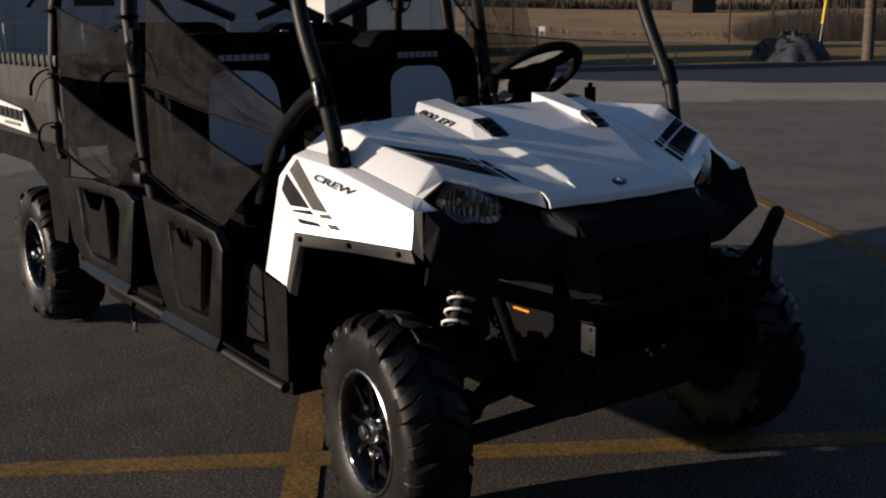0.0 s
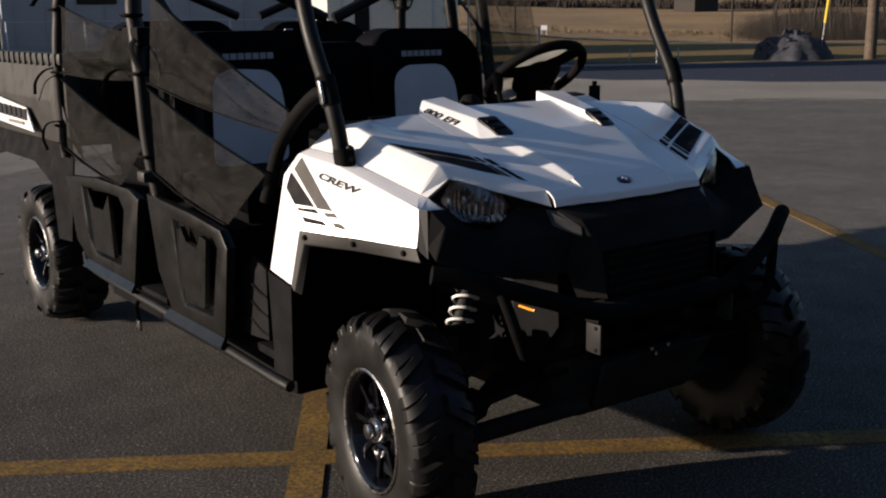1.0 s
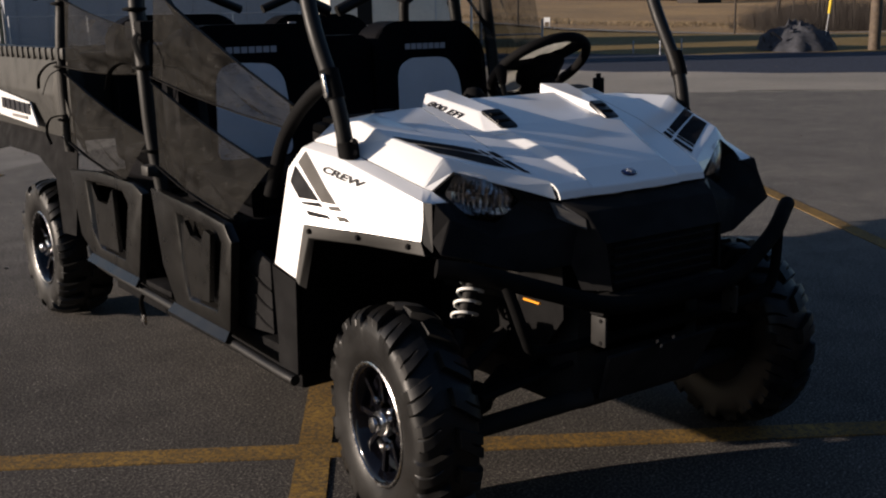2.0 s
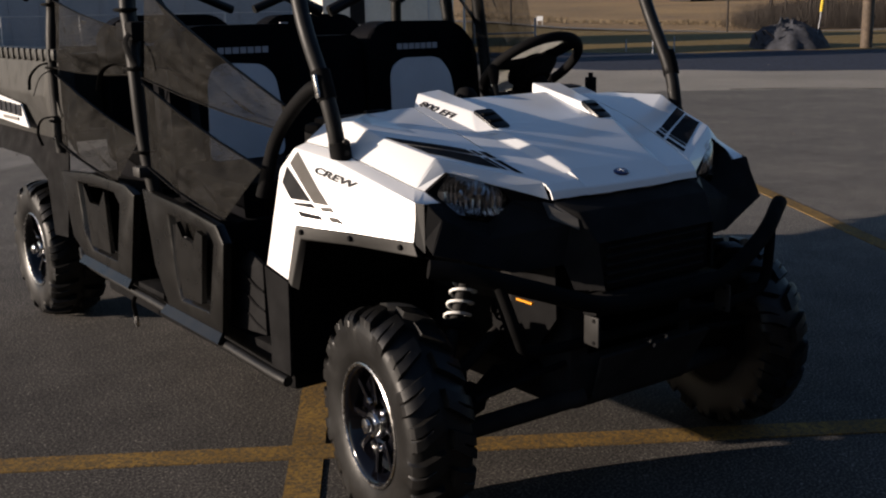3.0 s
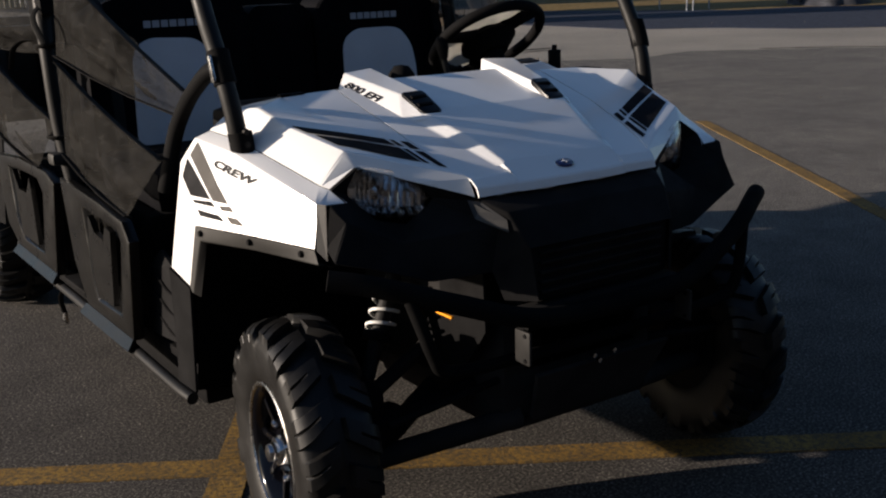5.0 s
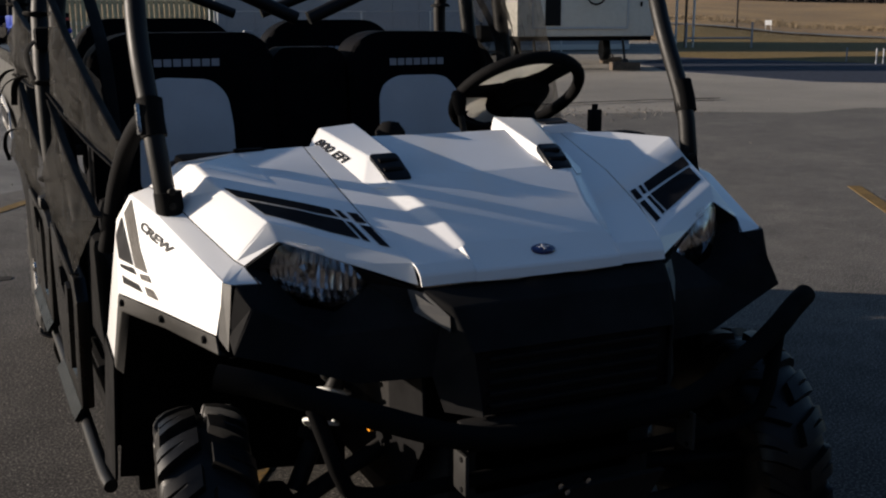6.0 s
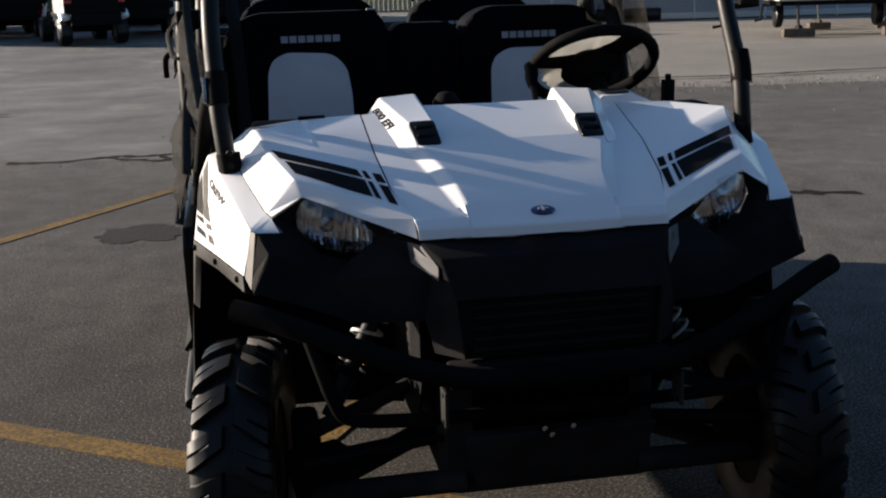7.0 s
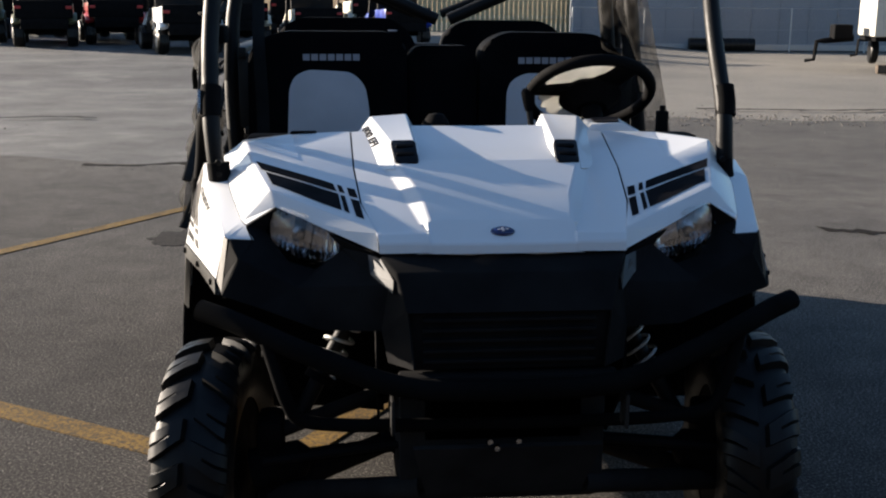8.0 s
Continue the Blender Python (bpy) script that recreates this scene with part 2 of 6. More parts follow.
# ---------------------------------------------------------------- geometry helpers
def part(name, bm, mat, parent=None, label="", smooth=0.0, loc=None):
    """One mesh object; smooth: the angle under which edges are shaded round."""
    me = bpy.data.meshes.new(name)
    bmesh.ops.recalc_face_normals(bm, faces=bm.faces)
    bm.to_mesh(me)
    bm.free()
    me.materials.append(mat)
    if smooth:
        me.shade_smooth()
        me.set_sharp_from_angle(angle=radians(smooth))
    ob = new(name, me)
    if loc is not None:
        ob.location = loc
    if parent is not None:
        ob.parent = parent
    if label:
        ob["label"] = label
    return ob


def empty(name, loc=(0, 0, 0)):
    e = new(name)
    e.empty_display_size = 0.2
    e.location = loc
    return e


def add_box(bm, c, s, bevel=0.0, m=None):
    r = bmesh.ops.create_cube(bm, size=1.0)
    for v in r["verts"]:
        v.co = Vector((v.co.x * s[0], v.co.y * s[1], v.co.z * s[2]))
    if bevel:
        es = list({e for v in r["verts"] for e in v.link_edges})
        g = bmesh.ops.bevel(bm, geom=es, offset=bevel, segments=2, profile=0.6, affect="EDGES")
        vs = {v for f in g["faces"] for v in f.verts} | {v for v in r["verts"] if v.is_valid}
    else:
        vs = set(r["verts"])
    for v in vs:
        v.co = (m @ v.co if m else v.co) + Vector(c)
    return bm


def box(c, s, bevel=0.0, m=None):
    return add_box(bmesh.new(), c, s, bevel, m)


def smooth_path(pts, n=6):
    """A Catmull-Rom line through the points."""
    p = [Vector(q) for q in pts]
    p = [2 * p[0] - p[1], *p, 2 * p[-1] - p[-2]]
    out = []
    for i in range(1, len(p) - 2):
        for k in range(n):
            t = k / n
            a, b, c, d = p[i - 1:i + 3]
            out.append(0.5 * (2 * b + (c - a) * t + (2 * a - 5 * b + 4 * c - d) * t * t + (3 * b - a - 3 * c + d) * t ** 3))
    out.append(p[-2])
    return out


def add_tube(bm, pts, r, seg=10, closed=False, flat=1.0):
    """A round bar along the points; flat squeezes it to a strap."""
    p = [Vector(q) for q in pts]
    rings, n = [], len(p)
    up = None
    for i in range(n):
        a = p[i - 1] if (i or closed) else p[i]
        b = p[(i + 1) % n] if (i < n - 1 or closed) else p[i]
        d = (b - a).normalized()
        if up is None:
            up = d.cross(Vector((0.3, 0.2, 1))).normalized()
            if up.length < 0.1:
                up = Vector((1, 0, 0))
        up = (up - d * up.dot(d)).normalized()
        side = d.cross(up)
        rad = r[i] if isinstance(r, (list, tuple)) else r
        rings.append([bm.verts.new(p[i] + rad * (math.cos(k * 2 * math.pi / seg) * up + flat * math.sin(k * 2 * math.pi / seg) * side)) for k in range(seg)])
    for i in range(n if closed else n - 1):
        a, b = rings[i], rings[(i + 1) % n]
        for k in range(seg):
            bm.faces.new((a[k], a[(k + 1) % seg], b[(k + 1) % seg], b[k]))
    if not closed:
        bm.faces.new(rings[0])
        bm.faces.new(rings[-1])
    return bm


def tube(pts, r, seg=10, closed=False, flat=1.0):
    return add_tube(bmesh.new(), pts, r, seg, closed, flat)


def add_plate(bm, poly, thick, bevel=0.0, push=0.0):
    """A flat plate with the outline poly, thick towards the back of its normal."""
    p = [Vector(q) for q in poly]
    nrm = Vector()
    for i in range(len(p)):
        nrm += p[i].cross(p[(i + 1) % len(p)])
    nrm.normalize()
    front = [bm.verts.new(q + nrm * push) for q in p]
    back = [bm.verts.new(q + nrm * (push - thick)) for q in p]
    faces = [bm.faces.new(front), bm.faces.new(back[::-1])]
    for i in range(len(p)):
        j = (i + 1) % len(p)
        faces.append(bm.faces.new((front[j], front[i], back[i], back[j])))
    if bevel:
        bmesh.ops.bevel(bm, geom=list(faces[0].edges), offset=bevel, segments=2, profile=0.6, affect="EDGES")
    return bm


def plate(poly, thick, bevel=0.0, push=0.0):
    return add_plate(bmesh.new(), poly, thick, bevel, push)


def shell(verts, faces, thick=0.004, bevel=0.006, flip=1):
    """A creased skin of several faces, its creases rounded, with a thickness."""
    bm = bmesh.new()
    vs = {k: bm.verts.new((v[0] * flip, v[1], v[2])) for k, v in verts.items()}
    for f in faces:
        bm.faces.new([vs[k] for k in f])
    bmesh.ops.recalc_face_normals(bm, faces=bm.faces)
    if bevel:
        es = [e for e in bm.edges if len(e.link_faces) == 2 and e.calc_face_angle(0) > radians(6)]
        if es:
            bmesh.ops.bevel(bm, geom=es, offset=bevel, segments=2, profile=0.5, affect="EDGES")
    loose = [v for v in bm.verts if not v.link_faces]
    bmesh.ops.delete(bm, geom=loose, context="VERTS")
    bmesh.ops.solidify(bm, geom=list(bm.faces), thickness=thick)
    bmesh.ops.triangulate(bm, faces=list(bm.faces))
    return bm


def lathe(profile, seg=40, axis="x"):
    """A turned body round the x axis from (radius, x) pairs."""
    bm = bmesh.new()
    rings = []
    for r, x in profile:
        if r < 1e-5:
            rings.append([bm.verts.new((x, 0, 0))])
        else:
            rings.append([bm.verts.new((x, r * math.cos(2 * math.pi * k / seg), r * math.sin(2 * math.pi * k / seg))) for k in range(seg)])
    for a, b in zip(rings, rings[1:]):
        for k in range(seg):
            q = [a[k % len(a)], a[(k + 1) % len(a)], b[(k + 1) % len(b)], b[k % len(b)]]
            q = [v for i, v in enumerate(q) if v not in q[:i]]
            if len(q) > 2:
                bm.faces.new(q)
    return bm


def tree_of(ob):
    """A search tree over an object's mesh, for laying decals on it."""
    me = ob.data
    return BVHTree.FromPolygons([v.co for v in me.vertices], [p.vertices for p in me.polygons])


def laid_on(tree, p, out, lift):
    hit = tree.ray_cast(Vector(p) + Vector(out) * 0.08, -Vector(out), 0.2)
    return (hit[0] + Vector(out) * lift) if hit[0] is not None else Vector(p)


def drape(tree, quad, out, lift=0.0016, nu=10, nv=4):
    """A four-cornered decal laid onto a surface, seen along out, as a thin skin."""
    a, b, c, d = (Vector(q) for q in quad)
    out = Vector(out).normalized()
    bm = bmesh.new()
    g = [[bm.verts.new(laid_on(tree, a.lerp(b, i / nu).lerp(d.lerp(c, i / nu), j / nv), out, lift)) for i in range(nu + 1)] for j in range(nv + 1)]
    for r1, r2 in zip(g, g[1:]):
        for i in range(nu):
            bm.faces.new((r1[i], r1[i + 1], r2[i + 1], r2[i]))
    bmesh.ops.solidify(bm, geom=list(bm.faces), thickness=0.001)
    return bm


def lettering(name, text, mat, size, m, parent, depth=0.0015, stretch=1.0, tree=None):
    """Words in the built-in font as a thin raised mesh, laid out along m's x axis."""
    cu = bpy.data.curves.new(name, "FONT")
    cu.body, cu.size, cu.extrude, cu.shear = text, size, depth, 0.25
    cu.offset = 0.0009
    ob = new(name + "_source", cu)
    me = bpy.data.meshes.new_from_object(ob.evaluated_get(bpy.context.evaluated_depsgraph_get()))
    bpy.data.objects.remove(ob)
    me.transform(m @ Matrix.Diagonal((stretch, 1, 1, 1)))
    if tree is not None:
        out = m.to_3x3() @ Vector((0, 0, 1))
        if out.x * m.translation.x < 0:
            out = -out
        for v in me.vertices:
            deep = (v.co - m.translation).dot(out)
            v.co = laid_on(tree, v.co - out * deep, out, 0.0012 + max(0.0, deep) * 0.5)
    me.materials.clear()
    me.materials.append(mat)
    o = new(name, me)
    o.parent = parent
    return o


def frame_on(origin, right, up):
    """A matrix whose x and y axes run along right and up."""
    x = Vector(right).normalized()
    z = x.cross(Vector(up)).normalized()
    y = z.cross(x)
    m = Matrix((x, y, z)).transposed().to_4x4()
    m.translation = origin
    return m


# ---------------------------------------------------------------- the ground
def terrain_height(r, az):
    """Level yard with a slight rise on its far left side, then a road and a field above it."""
    table = [(-180, -0.45), (0, 0.15), (30, 0.65), (38, 0.3), (43, -0.65), (53, -1.35), (62, -1.05), (100, -0.45), (180, -0.45)]
    for (a, h), (b, k) in zip(table, table[1:]):
        if a <= az <= b:
            road_h = h + (k - h) * (az - a) / (b - a)
    if r < 17:
        return 0.0
    rise = 0.03 * min(1.0, max(0.0, (19 - az) / 8)) * (min(r, 42) - 17)
    if r < 42:
        return rise
    if r < 108:
        t = (r - 42) / 66
        return rise + (road_h - rise) * t * t * (3 - 2 * t)
    return road_h + (r - 108) * 0.0335 + 0.00001 * (r - 108) ** 2


def build_ground():
    bm = bmesh.new()
    radii = [0.0] + [4 * 1.09 ** k for k in range(62)]
    naz = 144
    rings = []
    for r in radii:
        if r == 0:
            rings.append([bm.verts.new((0, 0, 0))])
            continue
        ring = []
        for k in range(naz):
            az = -180 + 360 * k / naz
            x, y = r * math.sin(radians(az)), r * math.cos(radians(az))
            h = terrain_height(r, az) + (0.25 * noise.noise(Vector((x * 0.04, y * 0.04, 0))) * min(1, max(0, (r - 50) / 40)))
            ring.append(bm.verts.new((x, y, h)))
        rings.append(ring)
    for a, b in zip(rings, rings[1:]):
        for k in range(naz):
            q = [a[k % len(a)], b[k], b[(k + 1) % naz]]
            if len(a) > 1:
                q.append(a[(k + 1) % naz])
            bm.faces.new(q)
    g = part("ground", bm, GRAVEL, smooth=60)
    tagged(g, "pale gravel yard running out to a dry golden field", "ground", kind="structure")
    return g


GROUND = build_ground()
TOP = 0.0           # the height of the asphalt, on which the vehicle stands


def ragged(points, step=0.25, amount=0.07, seed=1):
    out = []
    for a, b in zip(points, points[1:] + points[:1]):
        a, b = Vector(a), Vector(b)
        n = max(1, int((b - a).length / step)) if (b - a).length < 40 else 1
        for k in range(n):
            p = a.lerp(b, k / n)
            j = noise.noise_vector(Vector((p.x * 2.1, p.y * 2.1, seed)))
            k2 = noise.noise_vector(Vector((p.x * 0.4, p.y * 0.4, seed + 9)))
            out.append((p.x + j.x * amount + k2.x * amount * 4, p.y + j.y * amount + k2.y * amount * 4))
    return out


def sheet(name, outline, z, mat, thick=0.03):
    bm = bmesh.new()
    vs = [bm.verts.new((x, y, z)) for x, y in outline]
    bm.faces.new(vs)
    ret = bmesh.ops.extrude_face_region(bm, geom=list(bm.faces))
    for v in ret["geom"]:
        if isinstance(v, bmesh.types.BMVert):
            v.co.z -= thick
    bmesh.ops.triangulate(bm, faces=[f for f in bm.faces if len(f.verts) > 4])
    return part(name, bm, mat)


GROUND.location.z = -0.03
edge = [(-14, 9.4), (-9, 8.6), (-3.4, 7.6), (-1.0, 6.5), (1.5, 8.6), (3.8, 11.0), (5.2, 10.6), (6.5, 10.55), (8.0, 10.1), (9.3, 9.2), (10.6, 9.4), (12.2, 8.3), (13.0, 7.2), (15.5, 3), (17, -12), (8, -17), (-8, -17), (-17, -10), (-17, 6)]
asphalt = tagged(sheet("pavement", ragged(edge), TOP, ASPHALT, 0.06), "worn dark grey asphalt with stones and cracks", "pavement", kind="structure")

# cast shadow laid on the gravel as a dark blue sheet
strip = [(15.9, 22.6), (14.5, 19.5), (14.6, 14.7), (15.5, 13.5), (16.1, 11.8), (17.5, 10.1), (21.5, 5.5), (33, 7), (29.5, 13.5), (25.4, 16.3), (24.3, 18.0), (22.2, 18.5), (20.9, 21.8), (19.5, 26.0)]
tagged(sheet("ground_shade_strip", ragged(strip, 0.4, 0.06, 4), -0.02, SHADE_BLUE, 0.03), "dark blue-grey strip painted as shadow on the far gravel", "ground", kind="structure")

def dry_verge():
    """Dry grass between the painted shade strip and the road, following the ground."""
    inner = [(36.9, 32.5), (43.8, 30.2), (50.2, 28.9), (53.5, 30.2), (57.3, 30.2), (65.4, 32.4), (78, 33.7)]
    bm, rows = bmesh.new(), []
    for k in range(83):
        az = 36.9 + 0.5 * k
        for (a, p), (b, q) in zip(inner, inner[1:]):
            if a <= az <= b:
                r0 = p + (q - p) * (az - a) / (b - a)
        row = []
        for i in range(15):
            r = r0 - 0.4 + 0.5 * noise.noise(Vector((k * 0.35, 3, 0))) + (90 - r0) * (i / 14) ** 1.5
            row.append(bm.verts.new((r * math.sin(radians(az)), r * math.cos(radians(az)), terrain_height(r, az) + (0.0 if i else -0.03) + 0.05 * (i > 1) + 0.03 * noise.noise(Vector((k, i, 1))))))
        rows.append(row)
    for p, q in zip(rows, rows[1:]):
        for i in range(14):
            bm.faces.new((p[i], p[i + 1], q[i + 1], q[i]))
    tagged(part("ground_verge", bm, VERGE, None, "", 60), "dry tan grass between the yard and the road", "ground", kind="structure")


dry_verge()

# painted bay lines: one base line, bays at right angles to it
LD = Vector((0.842, -0.539, 0))
LP = Vector((0.539, 0.842, 0))
L0 = Vector((-0.585, 0.632, 0))


def painted_line(a, b, width=0.1):
    d = (b - a).normalized()
    n = Vector((-d.y, d.x, 0)) * width / 2
    bm = bmesh.new()
    add_plate(bm, [a + n + Vector((0, 0, 0.004)), a - n + Vector((0, 0, 0.004)), b - n + Vector((0, 0, 0.004)), b + n + Vector((0, 0, 0.004))], 0.006)
    ob = part("painted_line", bm, YELLOW)
    tagged(ob, "worn yellow parking line painted on asphalt", "road marking", "parking lines", "structure")


painted_line(L0 - LD * 6.5, L0 + LD * 8.5)
for off in (-3.02, 0.0, 2.94):
    c = L0 + LD * off
    painted_line(c + LP * 0.055, c + LP * (4.5 if off == 0 else 6.2))
    painted_line(c - LP * 0.055, c - LP * 4.6)
def blot(cx, cy, rx, ry, seed, n=72):
    """An uneven, lobed outline for a stain."""
    out = []
    for k in range(n):
        a = 2 * math.pi * k / n
        q = Vector((math.cos(a) * 1.6, math.sin(a) * 1.6, seed))
        f = 1 + 0.38 * noise.noise(q) + 0.22 * noise.noise(q * 3.1) + 0.12 * noise.noise(q * 8)
        out.append((cx + rx * f * math.cos(a), cy + ry * f * math.sin(a)))
    return out


repair = blot(-1.25, 3.98, 0.25, 0.25, 4.0)
tagged(sheet("pavement_patch", blot(-0.86, 3.88, 0.05, 0.06, 9.0), 0.003, OIL, 0.006), "small dark oil spot on the asphalt", "patch", kind="structure")
tagged(sheet("pavement_patch", repair, 0.003, OIL, 0.006), "dark oil-stained repair patch in the asphalt", "patch", kind="structure")


def ground_crack(pts, width, seed):
    left, right = [], []
    line = smooth_path([(x, y, 0) for x, y in pts], 10)
    for i, p in enumerate(line):
        j = noise.noise_vector(Vector((p.x * 5, p.y * 5, seed))) * 0.06
        w = width * (0.5 + abs(noise.noise(Vector((p.x * 9, p.y * 9, seed)))) * 2)
        left.append((p.x + j.x, p.y + j.y + w))
        right.append((p.x + j.x, p.y + j.y - w))
    tagged(sheet("pavement_crack", left + right[::-1], 0.003, STAIN, 0.005), "dark crack in the pavement", "crack", kind="structure")


ground_crack([(-1.1, 7.12), (-1.5, 7.1), (-1.8, 7.14), (-2.2, 7.0), (-2.6, 7.08)], 0.05, 3)
ground_crack([(-1.8, 7.14), (-1.55, 6.9), (-1.3, 6.78), (-1.0, 6.85)], 0.05, 13)
ground_crack([(-1.4, 7.0), (-1.2, 6.82), (-0.9, 6.7)], 0.045, 5)
ground_crack([(-3.4, 11.2), (-4.0, 11.35), (-4.7, 11.2), (-5.6, 11.3)], 0.03, 17)
ground_crack([(11.6, 8.9), (12.3, 8.3), (12.9, 7.5), (13.6, 6.2)], 0.06, 21)
ground_crack([(2.62, 3.97), (2.76, 3.91), (2.93, 3.85), (3.07, 3.81)], 0.05, 31)
ground_crack([(4.5, 12.2), (6.2, 11.9), (8.0, 12.0), (10.0, 11.8)], 0.05, 8)


# unseen wall added behind the camera to hold sky light off the shaded parts
closing = part("sky_blocking_wall", box((6.0, -8.0, 2.2), (34.0, 0.3, 4.6), 0.02), GREYWALL)
tagged(closing, "plain dark grey wall added out of view to block sky light", "wall", kind="structure")


# ---------------------------------------------------------------- the utility vehicle
CAR = empty("utility_vehicle")
tagged(CAR, "white and black four-wheel utility vehicle with side nets parked on asphalt", "utility vehicle")

# hood: the middle panel, with a raised field that narrows to the front
HOOD_Y = [(-0.096, 0.818), (-0.09, 0.838), (-0.074, 0.854), (-0.04, 0.8667), (0.05, 0.9), (0.2, 0.955), (0.415, 1.018), (0.425, 1.008)]
GAP_X = [0.264, 0.265, 0.268, 0.277, 0.298, 0.312, 0.318, 0.318]
RAISE = [0.0, 0.0, 0.0, 0.0105, 0.0175, 0.02, 0.016, 0.016]
IN_X = [0.155, 0.155, 0.156, 0.1555, 0.168, 0.216, 0.248, 0.248]
OUT_X = [0.158, 0.158, 0.159, 0.1735, 0.198, 0.242, 0.285, 0.285]


def hood_bm():
    bm = bmesh.new()
    rows = []
    for (y, z), g, rs, xi, xo in zip(HOOD_Y, GAP_X, RAISE, IN_X, OUT_X):
        cols = [(-g, 0), (-xo, 0.002), (-xi, rs), (-xi * 0.5, rs * 0.95), (0, rs * 0.9), (xi * 0.5, rs * 0.95), (xi, rs), (xo, 0.002), (g, 0)]
        bow = -0.012 if y < -0.08 else 0.0
        rows.append([bm.verts.new((x, y + bow * (1 - (x / g) ** 2), z + dz)) for x, dz in cols])
    for a, b in zip(rows, rows[1:]):
        for i in range(len(a) - 1):
            bm.faces.new((a[i], a[i + 1], b[i + 1], b[i]))
    bmesh.ops.recalc_face_normals(bm, faces=bm.faces)
    es = [e for e in bm.edges if len(e.link_faces) == 2 and e.calc_face_angle(0) > radians(9)]
    bmesh.ops.bevel(bm, geom=es, offset=0.004, segments=2, profile=0.5, affect="EDGES")
    bmesh.ops.solidify(bm, geom=list(bm.faces), thickness=0.004)
    return bm


hood = part("hood", hood_bm(), WHITE, CAR, "white painted hood panel", 4)

SIDE = {
    "N": (0.2655, -0.082, 0.818), "B1": (0.38, -0.02, 0.858), "HT": (0.487, 0.043, 0.896), "A1": (0.27, -0.064, 0.861), "B2": (0.385, 0.008, 0.894),
    "H2": (0.5, 0.067, 0.929), "H1": (0.549, 0.228, 0.97), "G1": (0.302, 0.05, 0.901), "G2": (0.316, 0.2, 0.955), "G3": (0.322, 0.415, 1.018),
    "M1": (0.41, 0.13, 0.935), "M2": (0.44, 0.24, 0.972), "M3": (0.46, 0.42, 1.013), "S1": (0.574, 0.322, 1.006), "S2": (0.585, 0.435, 0.997),
    "hl": (0.602, 0.214, 0.909), "hf": (0.563, 0.064, 0.863), "HO": (0.552, 0.041, 0.857), "R1": (0.622, 0.33, 0.938), "R2": (0.645, 0.44, 0.95),
}
SIDE_F = ["N B1 B2 A1", "B1 HT H2 B2", "A1 B2 M1 G1", "B2 H2 H1 M1", "G1 M1 M2 G2", "M1 H1 S1 M2", "G2 M2 M3 G3", "M2 S1 S2 M3",
          "H2 hf hl H1", "HT HO hf H2", "H1 hl R1 S1", "S1 R1 R2 S2"]
FEND = {
    "hl": (0.603, 0.214, 0.907), "hf": (0.564, 0.064, 0.861), "HO": (0.553, 0.041, 0.855), "R1": (0.623, 0.33, 0.936), "R2": (0.646, 0.44, 0.948),
    "T": (0.533, 0.002, 0.831), "C0": (0.597, 0.018, 0.837), "C1": (0.66, 0.272, 0.918), "C2": (0.687, 0.428, 0.938), "FB": (0.617, 0.0, 0.746),
    "AM": (0.675, 0.18, 0.751), "AR": (0.731, 0.36, 0.751), "BT": (0.744, 0.393, 0.603), "BR": (0.741, 0.513, 0.622), "R0": (0.712, 0.466, 0.881),
}
FEND_F = ["hf hl C1 C0", "HO hf C0 T", "hl R1 C1", "R1 R2 C2 C1", "C0 C1 AM FB", "C1 C2 R0 AR AM", "R0 BR BT AR"]


HOOD_STRIPES = [[(-0.541, 0.226, 0.97), (-0.362, 0.126, 0.93), (-0.353, 0.092, 0.92), (-0.525, 0.18, 0.953)],
                [(-0.515, 0.168, 0.95), (-0.35, 0.082, 0.917), (-0.342, 0.01, 0.892), (-0.495, 0.1, 0.925)],
                [(-0.353, 0.122, 0.93), (-0.343, 0.117, 0.929), (-0.335, 0.085, 0.917), (-0.347, 0.09, 0.919)],
                [(-0.345, 0.077, 0.915), (-0.335, 0.073, 0.914), (-0.325, -0.001, 0.888), (-0.336, 0.008, 0.892)],
                [(-0.331, 0.111, 0.925), (-0.313, 0.104, 0.923), (-0.306, 0.067, 0.91), (-0.325, 0.074, 0.913)],
                [(-0.323, 0.064, 0.909), (-0.304, 0.055, 0.906), (-0.294, -0.022, 0.88), (-0.311, -0.012, 0.883)]]
DARK_STRIPES = [[(-0.716, 0.437, 0.893), (-0.728, 0.443, 0.851), (-0.723, 0.398, 0.813), (-0.701, 0.324, 0.812)],
                [(-0.722, 0.389, 0.805), (-0.701, 0.322, 0.808), (-0.699, 0.304, 0.797), (-0.721, 0.378, 0.799)],
                [(-0.719, 0.364, 0.786), (-0.698, 0.29, 0.781), (-0.694, 0.267, 0.769), (-0.718, 0.349, 0.773)]]
LIGHT_STRIPES = [[(-0.698, 0.409, 0.932), (-0.711, 0.428, 0.901), (-0.699, 0.315, 0.81), (-0.684, 0.265, 0.807)],
                 [(-0.694, 0.294, 0.802), (-0.683, 0.258, 0.804), (-0.681, 0.243, 0.792), (-0.693, 0.283, 0.792)],
                 [(-0.691, 0.266, 0.782), (-0.68, 0.232, 0.781), (-0.676, 0.204, 0.766), (-0.688, 0.247, 0.767)]]


